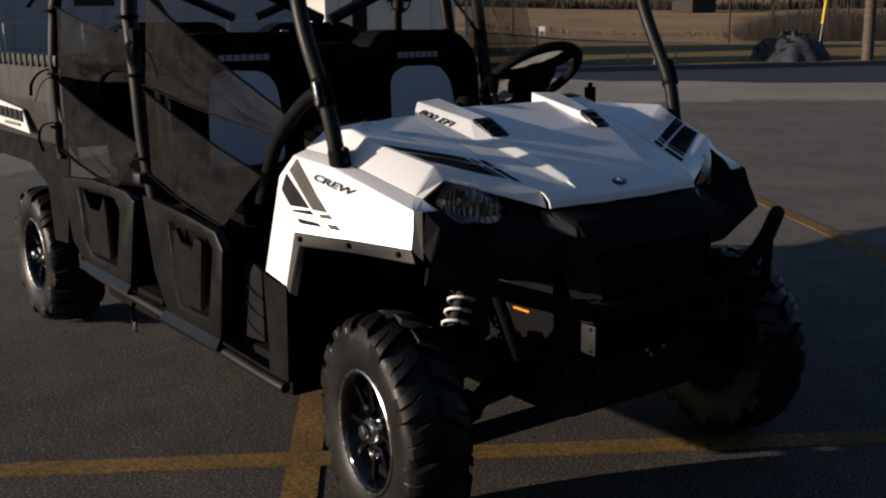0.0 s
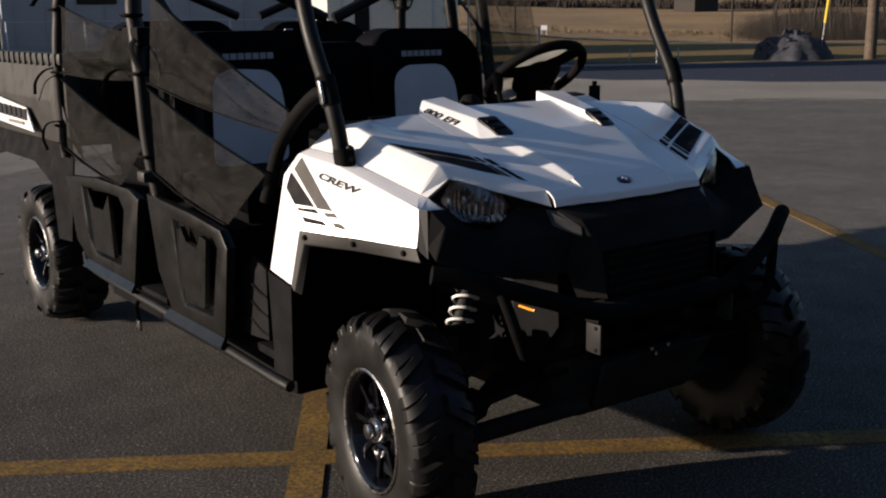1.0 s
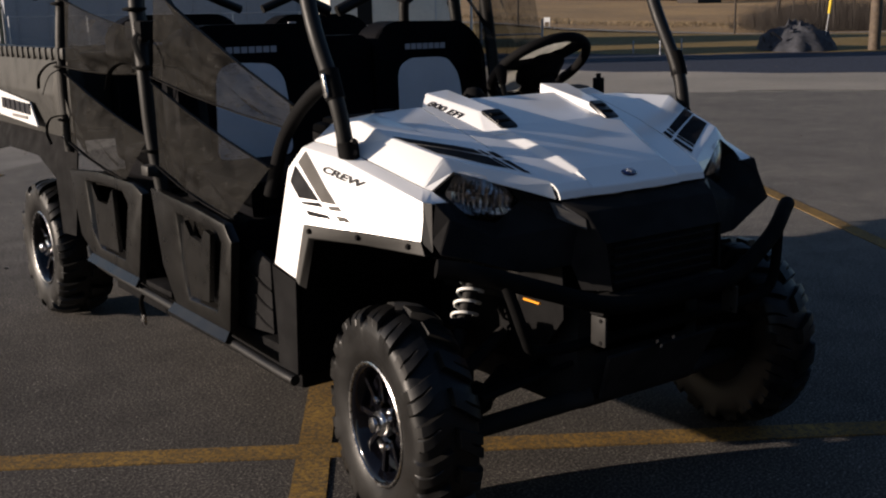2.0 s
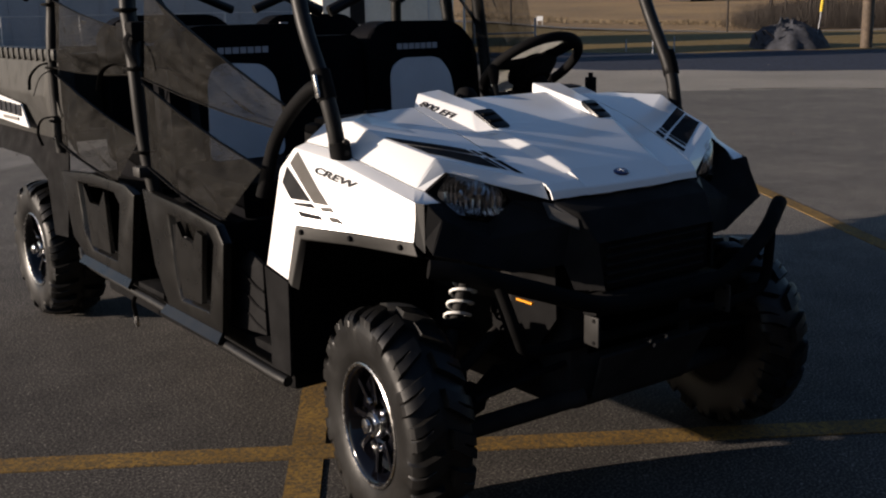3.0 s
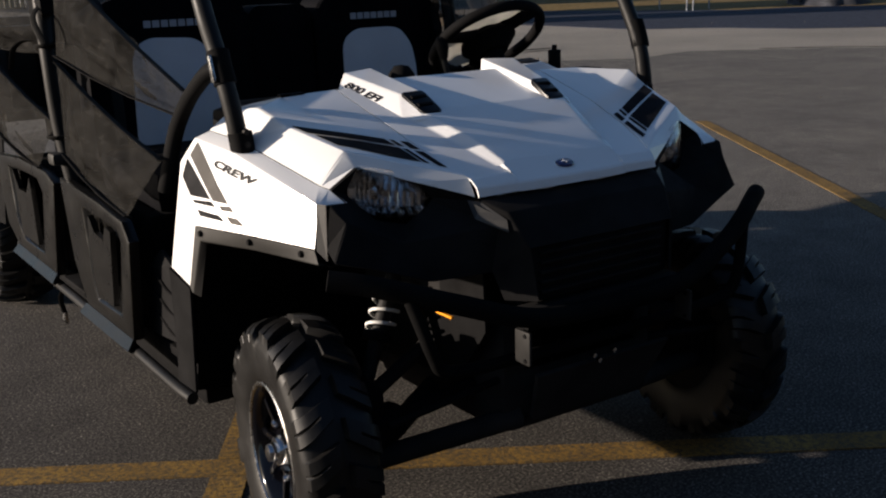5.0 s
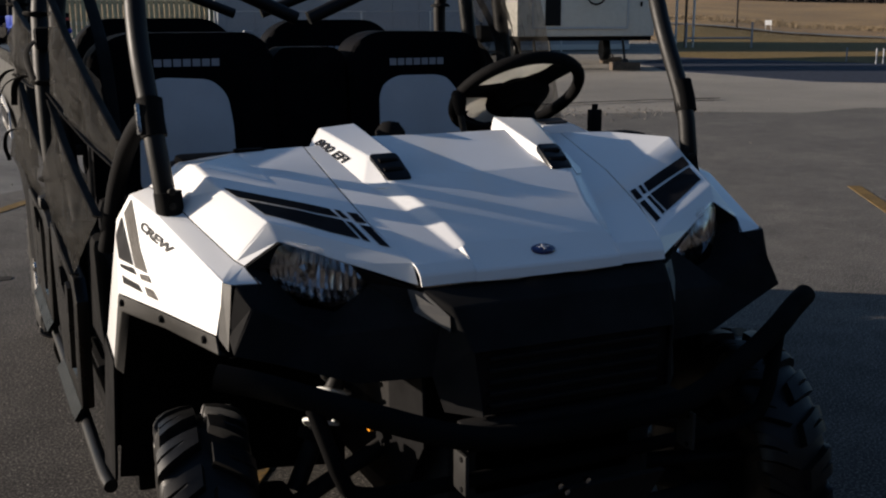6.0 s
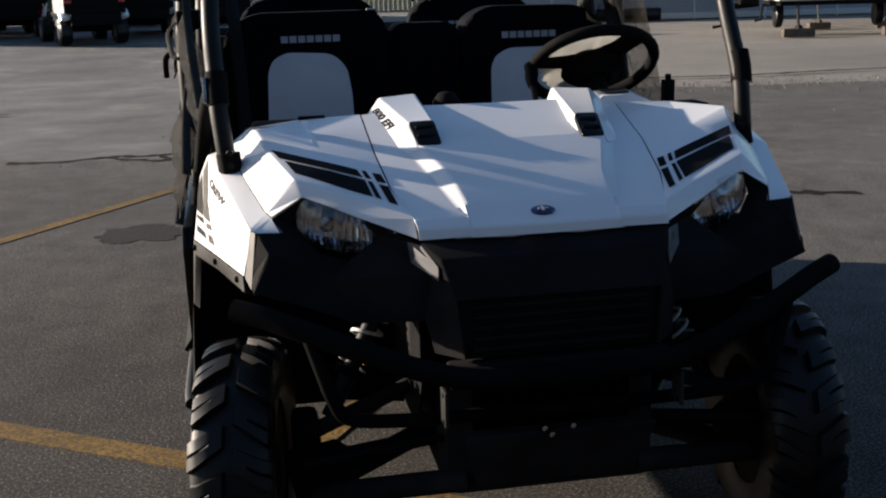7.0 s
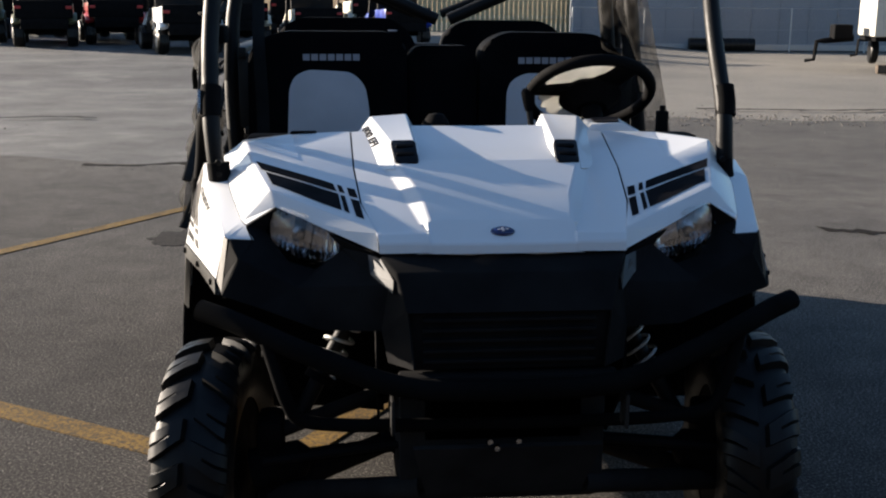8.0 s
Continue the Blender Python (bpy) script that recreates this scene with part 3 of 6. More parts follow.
for s in (-1, 1):
    hs = part("hood_side", shell(SIDE, [f.split() for f in SIDE_F], 0.004, 0.005, s), WHITE, CAR, "white faceted hood shoulder", 12)
    fe = part("fender", shell(FEND, [f.split() for f in FEND_F], 0.004, 0.004, s), WHITE, CAR, "white painted front fender panel", 20)
    top_tree, side_tree = tree_of(hs), tree_of(fe)
    for st in HOOD_STRIPES:
        part("stripe", drape(top_tree, [(-s * x, y, z) for x, y, z in st], (0, -0.25, 1)), DECAL_D, hs, "dark grey decal stripe")
    for st in DARK_STRIPES:
        part("stripe", drape(side_tree, [(-s * x, y, z) for x, y, z in st], (s * 0.95, -0.3, 0.1)), DECAL_D, fe, "black decal stripe")
    for st in LIGHT_STRIPES:
        part("stripe", drape(side_tree, [(-s * x, y, z) for x, y, z in st], (s * 0.95, -0.3, 0.1)), DECAL_L, fe, "grey decal stripe")
    # the model word on the fender
    o, r1, u1 = Vector((-0.686, 0.338, 0.886)), Vector((-0.654, 0.202, 0.856)), Vector((-0.682, 0.333, 0.9))
    if s > 0:
        o, r1, u1 = (Vector((-q.x, q.y, q.z)) for q in (Vector((-0.654, 0.202, 0.856)), o, Vector((-0.648, 0.197, 0.87))))
    lettering("lettering", "CREW", DECAL_D, 0.023, frame_on(o, r1 - o, u1 - o), fe, 0.0012, 2.2, side_tree)

# badge on the nose of the hood
bm = lathe([(0, 0.006), (0.02, 0.006), (0.0255, 0.003), (0.0265, 0.0)], 28)
bm.transform(Matrix.Translation((0, -0.068, 0.8565)) @ Matrix.Rotation(radians(21), 4, "X") @ Matrix.Rotation(radians(-90), 4, "Y") @ Matrix.Diagonal((1, 0.62, 1, 1)))
badge = part("badge", bm, BLUE, CAR, "oval blue badge", 40)
bm = bmesh.new()
mm = Matrix.Rotation(radians(21), 4, "X")
add_box(bm, Vector((0, -0.068, 0.8565)) + mm @ Vector((0, 0, 0.0065)), (0.022, 0.004, 0.001), 0, mm)
add_box(bm, Vector((0, -0.068, 0.8565)) + mm @ Vector((0, 0, 0.0067)), (0.005, 0.016, 0.001), 0, mm)
part("star", bm, PRINT, badge)


# intake scoops with louvred vents
def scoop(s):
    V = {"tl": (0.27, 0.463, 1.052), "tr": (0.176, 0.487, 1.056), "bl": (0.3, 0.44, 1.017), "br": (0.152, 0.46, 1.016), "f": (0.257, 0.214, 0.96),
         "vl": (0.226, 0.272, 1.008), "vr": (0.168, 0.264, 1.01), "pl": (0.219, 0.168, 0.958), "pr": (0.162, 0.168, 0.958), "ir": (0.148, 0.28, 0.982), "f2": (0.243, 0.19, 0.954)}
    F = ["bl f vl tl", "tl vl vr tr", "tr vr ir br", "f f2 pl vl", "vr pr ir", "bl tl tr br"]
    ob = part("scoop", shell(V, [f.split() for f in F], 0.003, 0.004, s), WHITE, hood, "white raised intake scoop", 12)
    q = [Vector((s * x, y, z)) for x, y, z in ((0.227, 0.268, 1.014), (0.167, 0.26, 1.016), (0.162, 0.181, 0.972), (0.218, 0.182, 0.97))]
    ring = []
    for i in range(4):
        for f in (0.14, 0.04):
            ring.append(q[i].lerp(q[i - 1], f) if f > 0.1 else q[i].lerp(q[i - 1], 0.04).lerp(q[(i + 1) % 4], 0.04))
        ring.append(q[i].lerp(q[(i + 1) % 4], 0.14))
    vent = part("vent", plate(ring, 0.03 * s, 0.004), VENT, CAR, "black louvred vent grille", 30)
    for k in range(2):
        t = 0.33 + 0.34 * k
        y, z = 0.268 - 0.085 * t, 1.0175 - 0.046 * t
        part("louvre", box((s * 0.193, y, z), (0.042, 0.012, 0.005), 0.002, Matrix.Rotation(radians(24), 4, "X")), BLACK, vent)
    return ob


sr = scoop(-1)
scoop(1)
so, along, rise = Vector((-0.2905, 0.43, 1.0215)), Vector((0.043, -0.226, -0.057)), Vector((0.03, 0.023, 0.035))
lettering("lettering", "800 EFI", DECAL_D, 0.0255, frame_on(so, along, rise), hood, 0.001, 1.65, tree_of(sr))

# small pod by the dash on the driver's side and black rubber trims
pod = part("gauge_pod", shell({"a": (0.285, 0.472, 1.003), "b": (0.308, 0.562, 1.033), "c": (0.4, 0.552, 1.036), "d": (0.45, 0.462, 1.002), "e": (0.455, 0.585, 1.003), "f": (0.285, 0.6, 1.003), "m": (0.312, 0.482, 1.028), "n": (0.392, 0.477, 1.03)},
                              [("a", "m", "b", "f"), ("m", "n", "c", "b"), ("n", "d", "e", "c"), ("a", "d", "n", "m"), ("b", "c", "e", "f")], 0.003, 0.003), WHITE, CAR, "white instrument pod", 25)
part("window", plate([(0.322, 0.492, 1.0335), (0.385, 0.488, 1.0355), (0.392, 0.542, 1.0395), (0.322, 0.55, 1.0375)], 0.003), DECAL_D, pod)
part("dash_trim", box((-0.437, 0.425, 1.014), (0.066, 0.022, 0.01), 0.004), BLACK, CAR)

# dash, cowl and firewall under the hood's rear edge
bm = bmesh.new()
add_box(bm, (0, 0.47, 0.99), (1.16, 0.09, 0.03), 0.012)
add_box(bm, (0, 0.5, 0.85), (1.2, 0.08, 0.28), 0.02)
part("dash", bm, BLACK, CAR, "black moulded dash", 30)
part("shift_knob", lathe([(0, -0.03), (0.02, -0.026), (0.034, -0.006), (0.036, 0.01), (0.028, 0.024), (0, 0.03)], 20), BLACK, CAR, "", 50, (-0.1, 0.46, 1.03)).rotation_euler = (0, radians(90), 0)


# headlights
def headlight(s):
    ring = [(0.509, 0.055, 0.843), (0.497, 0.045, 0.885), (0.475, 0.035, 0.896), (0.423, 0.01, 0.886), (0.365, -0.012, 0.848), (0.338, -0.02, 0.815), (0.352, -0.012, 0.788), (0.4, 0.005, 0.77), (0.455, 0.025, 0.787), (0.495, 0.045, 0.815)]
    c = Vector((0.425, 0.005, 0.832))
    lens = bmesh.new()
    vs = [lens.verts.new((s * x, y, z)) for x, y, z in ring]
    mid = [lens.verts.new((s * (c.x + (x - c.x) * 0.55), c.y + (y - c.y) * 0.55 - 0.012, c.z + (z - c.z) * 0.55)) for x, y, z in ring]
    cc = lens.verts.new((s * c.x, c.y - 0.018, c.z))
    n = len(ring)
    for i in range(n):
        j = (i + 1) % n
        lens.faces.new((vs[i], vs[j], mid[j], mid[i]))
        lens.faces.new((mid[i], mid[j], cc))
    bmesh.ops.solidify(lens, geom=list(lens.faces), thickness=0.003)
    hl = part("headlight", lens, LENS, CAR, "clear headlight lens over a faceted reflector", 60)
    hl.visible_shadow = False
    # reflector bowl of vertical facets
    bm = bmesh.new()
    rows, cols = 4, 26
    grid = []
    for i in range(rows + 1):
        row = []
        for k in range(cols + 1):
            u, v = k / cols, i / rows
            x = 0.35 + 0.145 * u
            z = 0.785 + 0.1 * v
            lim = max(0.0, 1 - ((u - 0.5) * 2) ** 2 * 0.75 - ((v - 0.5) * 2) ** 2 * 0.45)
            y = 0.006 + (u - 0.45) * 0.075 + 0.05 * lim + (0.006 if k % 2 else 0.0) + 0.003 * (i % 2)
            zz = 0.832 + (z - 0.832) * (0.62 + 0.38 * math.sin(math.pi * min(1, max(0, u * 0.8 + 0.14))))
            row.append(bm.verts.new((s * x, y + 0.006, zz + (u - 0.5) * 0.025)))
        grid.append(row)
    for a, b in zip(grid, grid[1:]):
        for k in range(cols):
            bm.faces.new((a[k], a[k + 1], b[k + 1], b[k]))
    part("reflector", bm, REFLECTOR, hl, "silver faceted reflector")
    bulb = lathe([(0, -0.014), (0.008, -0.012), (0.01, 0.0), (0.006, 0.016), (0.014, 0.02)], 14)
    bulb.transform(Matrix.Translation((s * 0.432, 0.03, 0.834)) @ Matrix.Rotation(radians(90), 4, "Z"))
    part("bulb", bulb, CHROME, hl, "", 50)
    # black bucket behind
    bk = bmesh.new()
    fr = [bk.verts.new((s * x, y + 0.004, z)) for x, y, z in ring]
    br = [bk.verts.new((s * (c.x + (x - c.x) * 0.9), y + 0.11, c.z + (z - c.z) * 0.9)) for x, y, z in ring]
    for i in range(n):
        j = (i + 1) % n
        bk.faces.new((fr[i], fr[j], br[j], br[i]))
    bk.faces.new(br)
    part("housing", bk, BLACK, hl)


headlight(-1)
headlight(1)


# front fascia: nose block, cheeks, grille
def cheek(s):
    V = {"N": (0.272, -0.088, 0.812), "B1": (0.372, -0.03, 0.85), "L1": (0.34, -0.03, 0.815), "L2": (0.4, -0.012, 0.766), "L3": (0.46, 0.01, 0.78), "L4": (0.515, 0.05, 0.84),
         "HT": (0.487, 0.036, 0.893), "HO": (0.552, 0.036, 0.853), "T": (0.533, -0.002, 0.829), "C0": (0.582, -0.014, 0.836), "C1": (0.6, -0.02, 0.748), "C2": (0.6, -0.055, 0.722),
         "D1": (0.52, -0.075, 0.7), "D2": (0.39, -0.1, 0.655), "D3": (0.26, -0.135, 0.66), "E1": (0.255, -0.135, 0.762), "E2": (0.56, -0.045, 0.8), "E3": (0.44, -0.06, 0.74)}
    F = ["N B1 L1 E1", "L1 L2 E3 E1", "L2 L3 E2 E3", "L3 L4 T E2", "L4 HO T", "HT HO L4", "T C0 E2", "C0 C1 C2 E2", "E2 C2 D1 E3", "E3 D1 D2", "E1 E3 D2 D3", "B1 HT L4 L3 L2 L1"]
    part("cheek_panel", shell(V, [f.split() for f in F[:-1]], 0.006, 0.004, s), FASCIA, CAR, "black moulded front fascia", 25)
    part("corner_strip", plate([(s * 0.599, 0.015, 0.836), (s * 0.588, -0.006, 0.835), (s * 0.603, -0.028, 0.722), (s * 0.614, -0.004, 0.742)], 0.004 * s, 0.0), FLARE, CAR, "dark grey corner strip")


cheek(-1)
cheek(1)
V, F = {}, []
for s, q in ((-1, "r"), (1, "l")):
    V.update({q + "a": (s * 0.262, -0.092, 0.814), q + "b": (s * 0.232, -0.155, 0.79), q + "c": (s * 0.215, -0.2, 0.72), q + "d": (s * 0.2, -0.215, 0.6), q + "e": (s * 0.275, -0.1, 0.775),
              q + "f": (s * 0.262, -0.135, 0.66), q + "g": (s * 0.25, -0.16, 0.6)})
    F += [(q + "a", q + "b", q + "e"), (q + "b", q + "c", q + "f", q + "e"), (q + "c", q + "d", q + "g", q + "f")]
F += [("ra", "rb", "lb", "la"), ("rb", "rc", "lc", "lb")]
nose = part("nose", shell(V, F, 0.005, 0.005), FASCIA, CAR, "black nose panel under the hood", 25)
for s in (-1, 1):
    part("facet", plate([(s * 0.288, -0.084, 0.814), (s * 0.262, -0.1, 0.808), (s * 0.238, -0.158, 0.775), (s * 0.24, -0.166, 0.75), (s * 0.284, -0.105, 0.776)], 0.004 * s), FACET, nose, "grey bevelled facet")
grille = part("grille", box((0, -0.175, 0.655), (0.42, 0.03, 0.13), 0.01), FASCIA, CAR, "black front grille", 30)
for k in range(5):
    part("slat", box((0, -0.195, 0.612 + 0.022 * k), (0.36, 0.014, 0.008), 0.002), FASCIA, grille)
part("winch_plate", box((0, -0.19, 0.56), (0.46, 0.05, 0.05), 0.008), FASCIA, CAR, "", 30)

# brush guard: bent tubes with rising ends, brackets and skid plate
for s in (-1, 1):
    part("bumper_tube", tube(smooth_path([(0, -0.235, 0.558), (s * 0.22, -0.235, 0.572), (s * 0.4, -0.2, 0.63), (s * 0.5, -0.165, 0.665), (s * 0.575, -0.127, 0.688), (s * 0.64, -0.092, 0.702)], 6), 0.0225, 14), BUMPER, CAR, "black bent bumper tube", 50)
    part("guard_tube", tube(smooth_path([(s * 0.5, -0.17, 0.66), (s * 0.479, -0.183, 0.59), (s * 0.459, -0.19, 0.53), (s * 0.43, -0.185, 0.488), (s * 0.34, -0.175, 0.47), (s * 0.2, -0.165, 0.462), (0, -0.165, 0.46)], 6), 0.0145, 10), BUMPER, CAR, "", 50)
    brk = part("bracket", box((s * 0.243, -0.215, 0.506), (0.008, 0.05, 0.075), 0.003), STEEL, CAR, "grey steel bracket with bolt holes", 30)
    for dz in (-0.028, 0.028):
        b2 = lathe([(0, -0.006), (0.005, -0.006), (0.005, 0.006), (0, 0.006)], 10)
        b2.transform(Matrix.Translation((s * 0.243, -0.225, 0.506 + dz)))
        part("bolt", b2, BLACK, brk)
part("marker_light", box((-0.392, -0.138, 0.592), (0.008, 0.058, 0.005), 0.0015, Matrix.Rotation(radians(1), 4, "X")), AMBER, CAR, "small amber side marker")
V = [(-0.2, -0.2, 0.43), (0.2, -0.2, 0.43), (0.17, -0.14, 0.3), (-0.17, -0.14, 0.3)]
part("skid_plate", plate(V, 0.012, 0.003), UNDER, CAR, "", 30)
bm = bmesh.new()
add_box(bm, (0, 0.75, 0.29), (0.42, 1.75, 0.05), 0.02)
add_box(bm, (0, 0.15, 0.4), (0.46, 0.55, 0.28), 0.03)
add_box(bm, (0, 0.22, 0.62), (0.54, 0.4, 0.24), 0.03)
add_box(bm, (0, 1.9, 0.4), (0.5, 1.7, 0.24), 0.03)
part("chassis", bm, UNDER, CAR, "black chassis and under-tray", 30)
part("radiator", box((0, -0.1, 0.5), (0.36, 0.05, 0.2), 0.01), UNDER, CAR, "", 30)
for k, (x, z) in enumerate(((-0.04, 0.44), (-0.025, 0.425), (0.02, 0.44))):
    part("shackle_bolt", lathe([(0, -0.008), (0.006, -0.006), (0.007, 0.004)], 8), CHROME, CAR, "small bright bolt", 40, (x, -0.213, z)).rotation_euler = (0, 0, radians(90))


# ---------------------------------------------------------------- wheels
def tyre_bm():
    """One moulded skin: sidewalls, shoulders and staggered lugs with deep grooves between them."""
    n = 19
    pitch = 2 * math.pi / n
    # across the tyre: x, radius of the carcass, lug height outwards, lug height sideways, lean of the lug, its half width
    half = [(0.096, 0.157, 0, 0, 0.14, 0.125), (0.107, 0.168, 0, 0, 0.14, 0.125), (0.116, 0.195, 0, 0, 0.14, 0.125), (0.119, 0.225, 0, 0.0, 0.14, 0.125),
            (0.118, 0.246, 0, 0.001, 0.14, 0.125), (0.116, 0.256, 0.003, 0.005, 0.14, 0.125), (0.11, 0.268, 0.01, 0.009, 0.14, 0.124), (0.1, 0.276, 0.015, 0.008, 0.13, 0.12),
            (0.084, 0.282, 0.0195, 0.003, 0.11, 0.112), (0.052, 0.288, 0.02, 0, 0.06, 0.1), (0.016, 0.291, 0.019, 0, 0.01, 0.09), (0.009, 0.291, 0.0, 0, 0.0, 0.085)]
    half = [(x, r if r < 0.2 else 0.2 + (r - 0.2) * 0.88, *rest) for x, r, *rest in half]
    bm = bmesh.new()
    rows = []
    for side, seq in ((1, half), (-1, half[::-1])):
        for x, r, up, out, lean, w in seq:
            row = []
            for k in range(n):
                a0 = pitch * (k + (0.25 if side > 0 else -0.25)) + lean
                short = 0.0 if (k % 2 and x > 0.105 and r < 0.27) else 1.0
                cut = 0.45 if 0.08 < x < 0.112 else 1.0
                for d, lift in ((-w, 0), (-w * 0.86, 1), (-w * 0.12, 1), (0, cut), (w * 0.12, 1), (w * 0.86, 1), (w, 0), (pitch / 2, 0)):
                    rad, a = r + up * lift * short, a0 + d
                    row.append(bm.verts.new((side * (x + out * lift * short), rad * math.cos(a), rad * math.sin(a))))
            rows.append(row)
    for p, q in zip(rows, rows[1:]):
        for i in range(len(p)):
            j = (i + 1) % len(p)
            bm.faces.new((p[i], p[j], q[j], q[i]))
    return bm


def wheel_at(m):
    """A wheel whose outer side looks along -x."""
    rim = lathe([(0.05, -0.05), (0.06, -0.06), (0.08, -0.056), (0.108, -0.036), (0.128, -0.04), (0.137, -0.06), (0.1425, -0.09), (0.15, -0.1), (0.158, -0.104), (0.158, 0.096)], 48)
    w = part("wheel", rim, RIMBLACK, CAR, "gloss black cast wheel with knobbly tyre", 40)
    part("tyre", tyre_bm(), RUBBER, w, "black knobbly mud tyre", 35)
    part("brake_drum", lathe([(0.158, 0.09), (0.1, 0.085), (0.05, 0.1), (0.0, 0.1)], 32), BLACK, w, "black brake drum behind the rim", 40)
    lip = lathe([(0.151, -0.102), (0.153, -0.107), (0.158, -0.109), (0.162, -0.106), (0.16, -0.098)], 48)
    part("rim_lip", lip, MACHINED, w, "bright machined rim lip", 40)
    cap = lathe([(0.0, -0.122), (0.01, -0.121), (0.019, -0.116), (0.022, -0.106), (0.022, -0.094), (0.032, -0.09), (0.036, -0.08), (0.037, -0.05)], 28)
    part("hub_cap", cap, CHROME, w, "polished hub cap", 40)
    for k in range(8):
        a = k * math.pi / 4 + 0.2
        bm = bmesh.new()
        add_box(bm, (0, 0, 0), (0.018, 0.016, 0.078), 0.004)
        bm.transform(Matrix.Rotation(a, 4, "X") @ Matrix.Translation((-0.066, 0, 0.092)) @ Matrix.Rotation(radians(-8), 4, "Y"))
        part("spoke", bm, RIMBLACK, w, "", 30)
    for k in range(4):
        a = k * math.pi / 2 + 0.5
        bm = lathe([(0, -0.012), (0.006, -0.011), (0.009, -0.004), (0.009, 0.01)], 10)
        bm.transform(Matrix.Translation((-0.074, 0.062 * math.cos(a), 0.062 * math.sin(a))))
        part("lug_nut", bm, CHROME, w, "", 40)
    w.matrix_basis = m
    return w


TYRE_R = 0.298
first = wheel_at(pose(-0.638, 2.74, TYRE_R - 0.003, 20, 0, 0))
copy_thing(first, pose(0.638, 2.74, TYRE_R - 0.003, 0, 0, 180) @ pose(0, 0, 0, 47)).parent = CAR
for x, y, rz in ((-0.637, 0.072, -8), (0.595, 0.06, 172)):      # front wheels, steered a little
    copy_thing(first, pose(x, y, TYRE_R * 0.975 - 0.003, 0, 0, rz) @ pose(0, 0, 0, 33) @ Matrix.Diagonal((0.71, 0.975, 0.975, 1))).parent = CAR

# front suspension
for s in (-1, 1):
    # plate added inside the wheel well to keep sun off the front underparts
    part("sun_block_plate", plate([(s * 0.268, -0.11, 0.76), (s * 0.268, -0.12, 0.52), (s * 0.262, 0.0, 0.37), (s * 0.255, 0.45, 0.34), (s * 0.26, 0.45, 0.77)], 0.006), BLACK, CAR, "", 30)
    coil = []
    top, bot = Vector((s * 0.334, 0.165, 0.588)), Vector((s * 0.396, 0.135, 0.478))
    ax = (bot - top).normalized()
    e1 = ax.cross(Vector((0, 1, 0))).normalized()
    e2 = ax.cross(e1)
    for k in range(4 * 14 + 1):
        a = 2 * math.pi * k / 14
        coil.append(top + (bot - top) * (k / 56) + 0.033 * (math.cos(a) * e1 + math.sin(a) * e2))
    part("coil_spring", tube(coil, 0.0042, 8), SPRING, CAR, "white painted coil spring", 60)
    part("damper", tube([top - ax * 0.08, top + ax * 0.02, bot + ax * 0.12], 0.019, 12), STEEL, CAR, "", 40)
    part("spring_seat", tube([bot, bot + ax * 0.02], 0.036, 14), BLACK, CAR, "", 40)
    part("upper_arm", tube([(s * 0.2, 0.16, 0.44), (s * 0.5, 0.02, 0.38)], 0.018, 10), UNDER, CAR, "", 40)
    bm = tube([(s * 0.18, 0.2, 0.3), (s * 0.53, 0.0, 0.24)], 0.026, 10)
    add_tube(bm, [(s * 0.18, -0.12, 0.3), (s * 0.53, 0.0, 0.24)], 0.026, 10)
    part("lower_arm", bm, UNDER, CAR, "", 40)
    part("axle_shaft", tube([(s * 0.12, 0.0, 0.36), (s * 0.2, 0, 0.355), (s * 0.24, 0, 0.35), (s * 0.42, 0, 0.33), (s * 0.44, 0, 0.325), (s * 0.55, 0.0, TYRE_R)], [0.05, 0.045, 0.018, 0.018, 0.042, 0.05], 12), BLACK, CAR, "", 40)
    part("tie_rod", tube([(s * 0.15, -0.1, 0.4), (s * 0.52, -0.1, 0.36)], 0.009, 8), BLACK, CAR, "", 40)
    part("steering_knuckle", box((s * 0.51, 0.03, 0.32), (0.06, 0.12, 0.2), 0.02), BLACK, CAR, "", 30)


# ---------------------------------------------------------------- wheel arches, sills and side panels
def mirrored(pts, s):
    return [(s * x, y, z) for x, y, z in pts]


def recessed(outer, inner, depth, x, s, thick=0.03):
    """A moulded side panel with a sunk field; outlines in y, z on the plane |x|."""
    bm = bmesh.new()
    o = [bm.verts.new((s * x, y, z)) for y, z in outer]
    i = [bm.verts.new((s * x, y, z)) for y, z in inner]
    cy, cz = sum(q[0] for q in inner) / len(inner), sum(q[1] for q in inner) / len(inner)
    d = [bm.verts.new((s * (x - depth), cy + (y - cy) * 0.9, cz + (z - cz) * 0.92)) for y, z in inner]
    b = [bm.verts.new((s * (x - thick), y, z)) for y, z in outer]
    n = len(outer)
    for k in range(n):
        j = (k + 1) % n
        bm.faces.new((o[k], o[j], i[j], i[k]))
        bm.faces.new((i[k], i[j], d[j], d[k]))
        bm.faces.new((o[j], o[k], b[k], b[j]))
    bm.faces.new(d)
    bm.faces.new(b[::-1])
    bmesh.ops.recalc_face_normals(bm, faces=bm.faces)
    es = [e for e in bm.edges if len(e.link_faces) == 2 and e.calc_face_angle(0) > radians(25)]
    bmesh.ops.bevel(bm, geom=es, offset=0.007, segments=2, profile=0.6, affect="EDGES")
    return bm


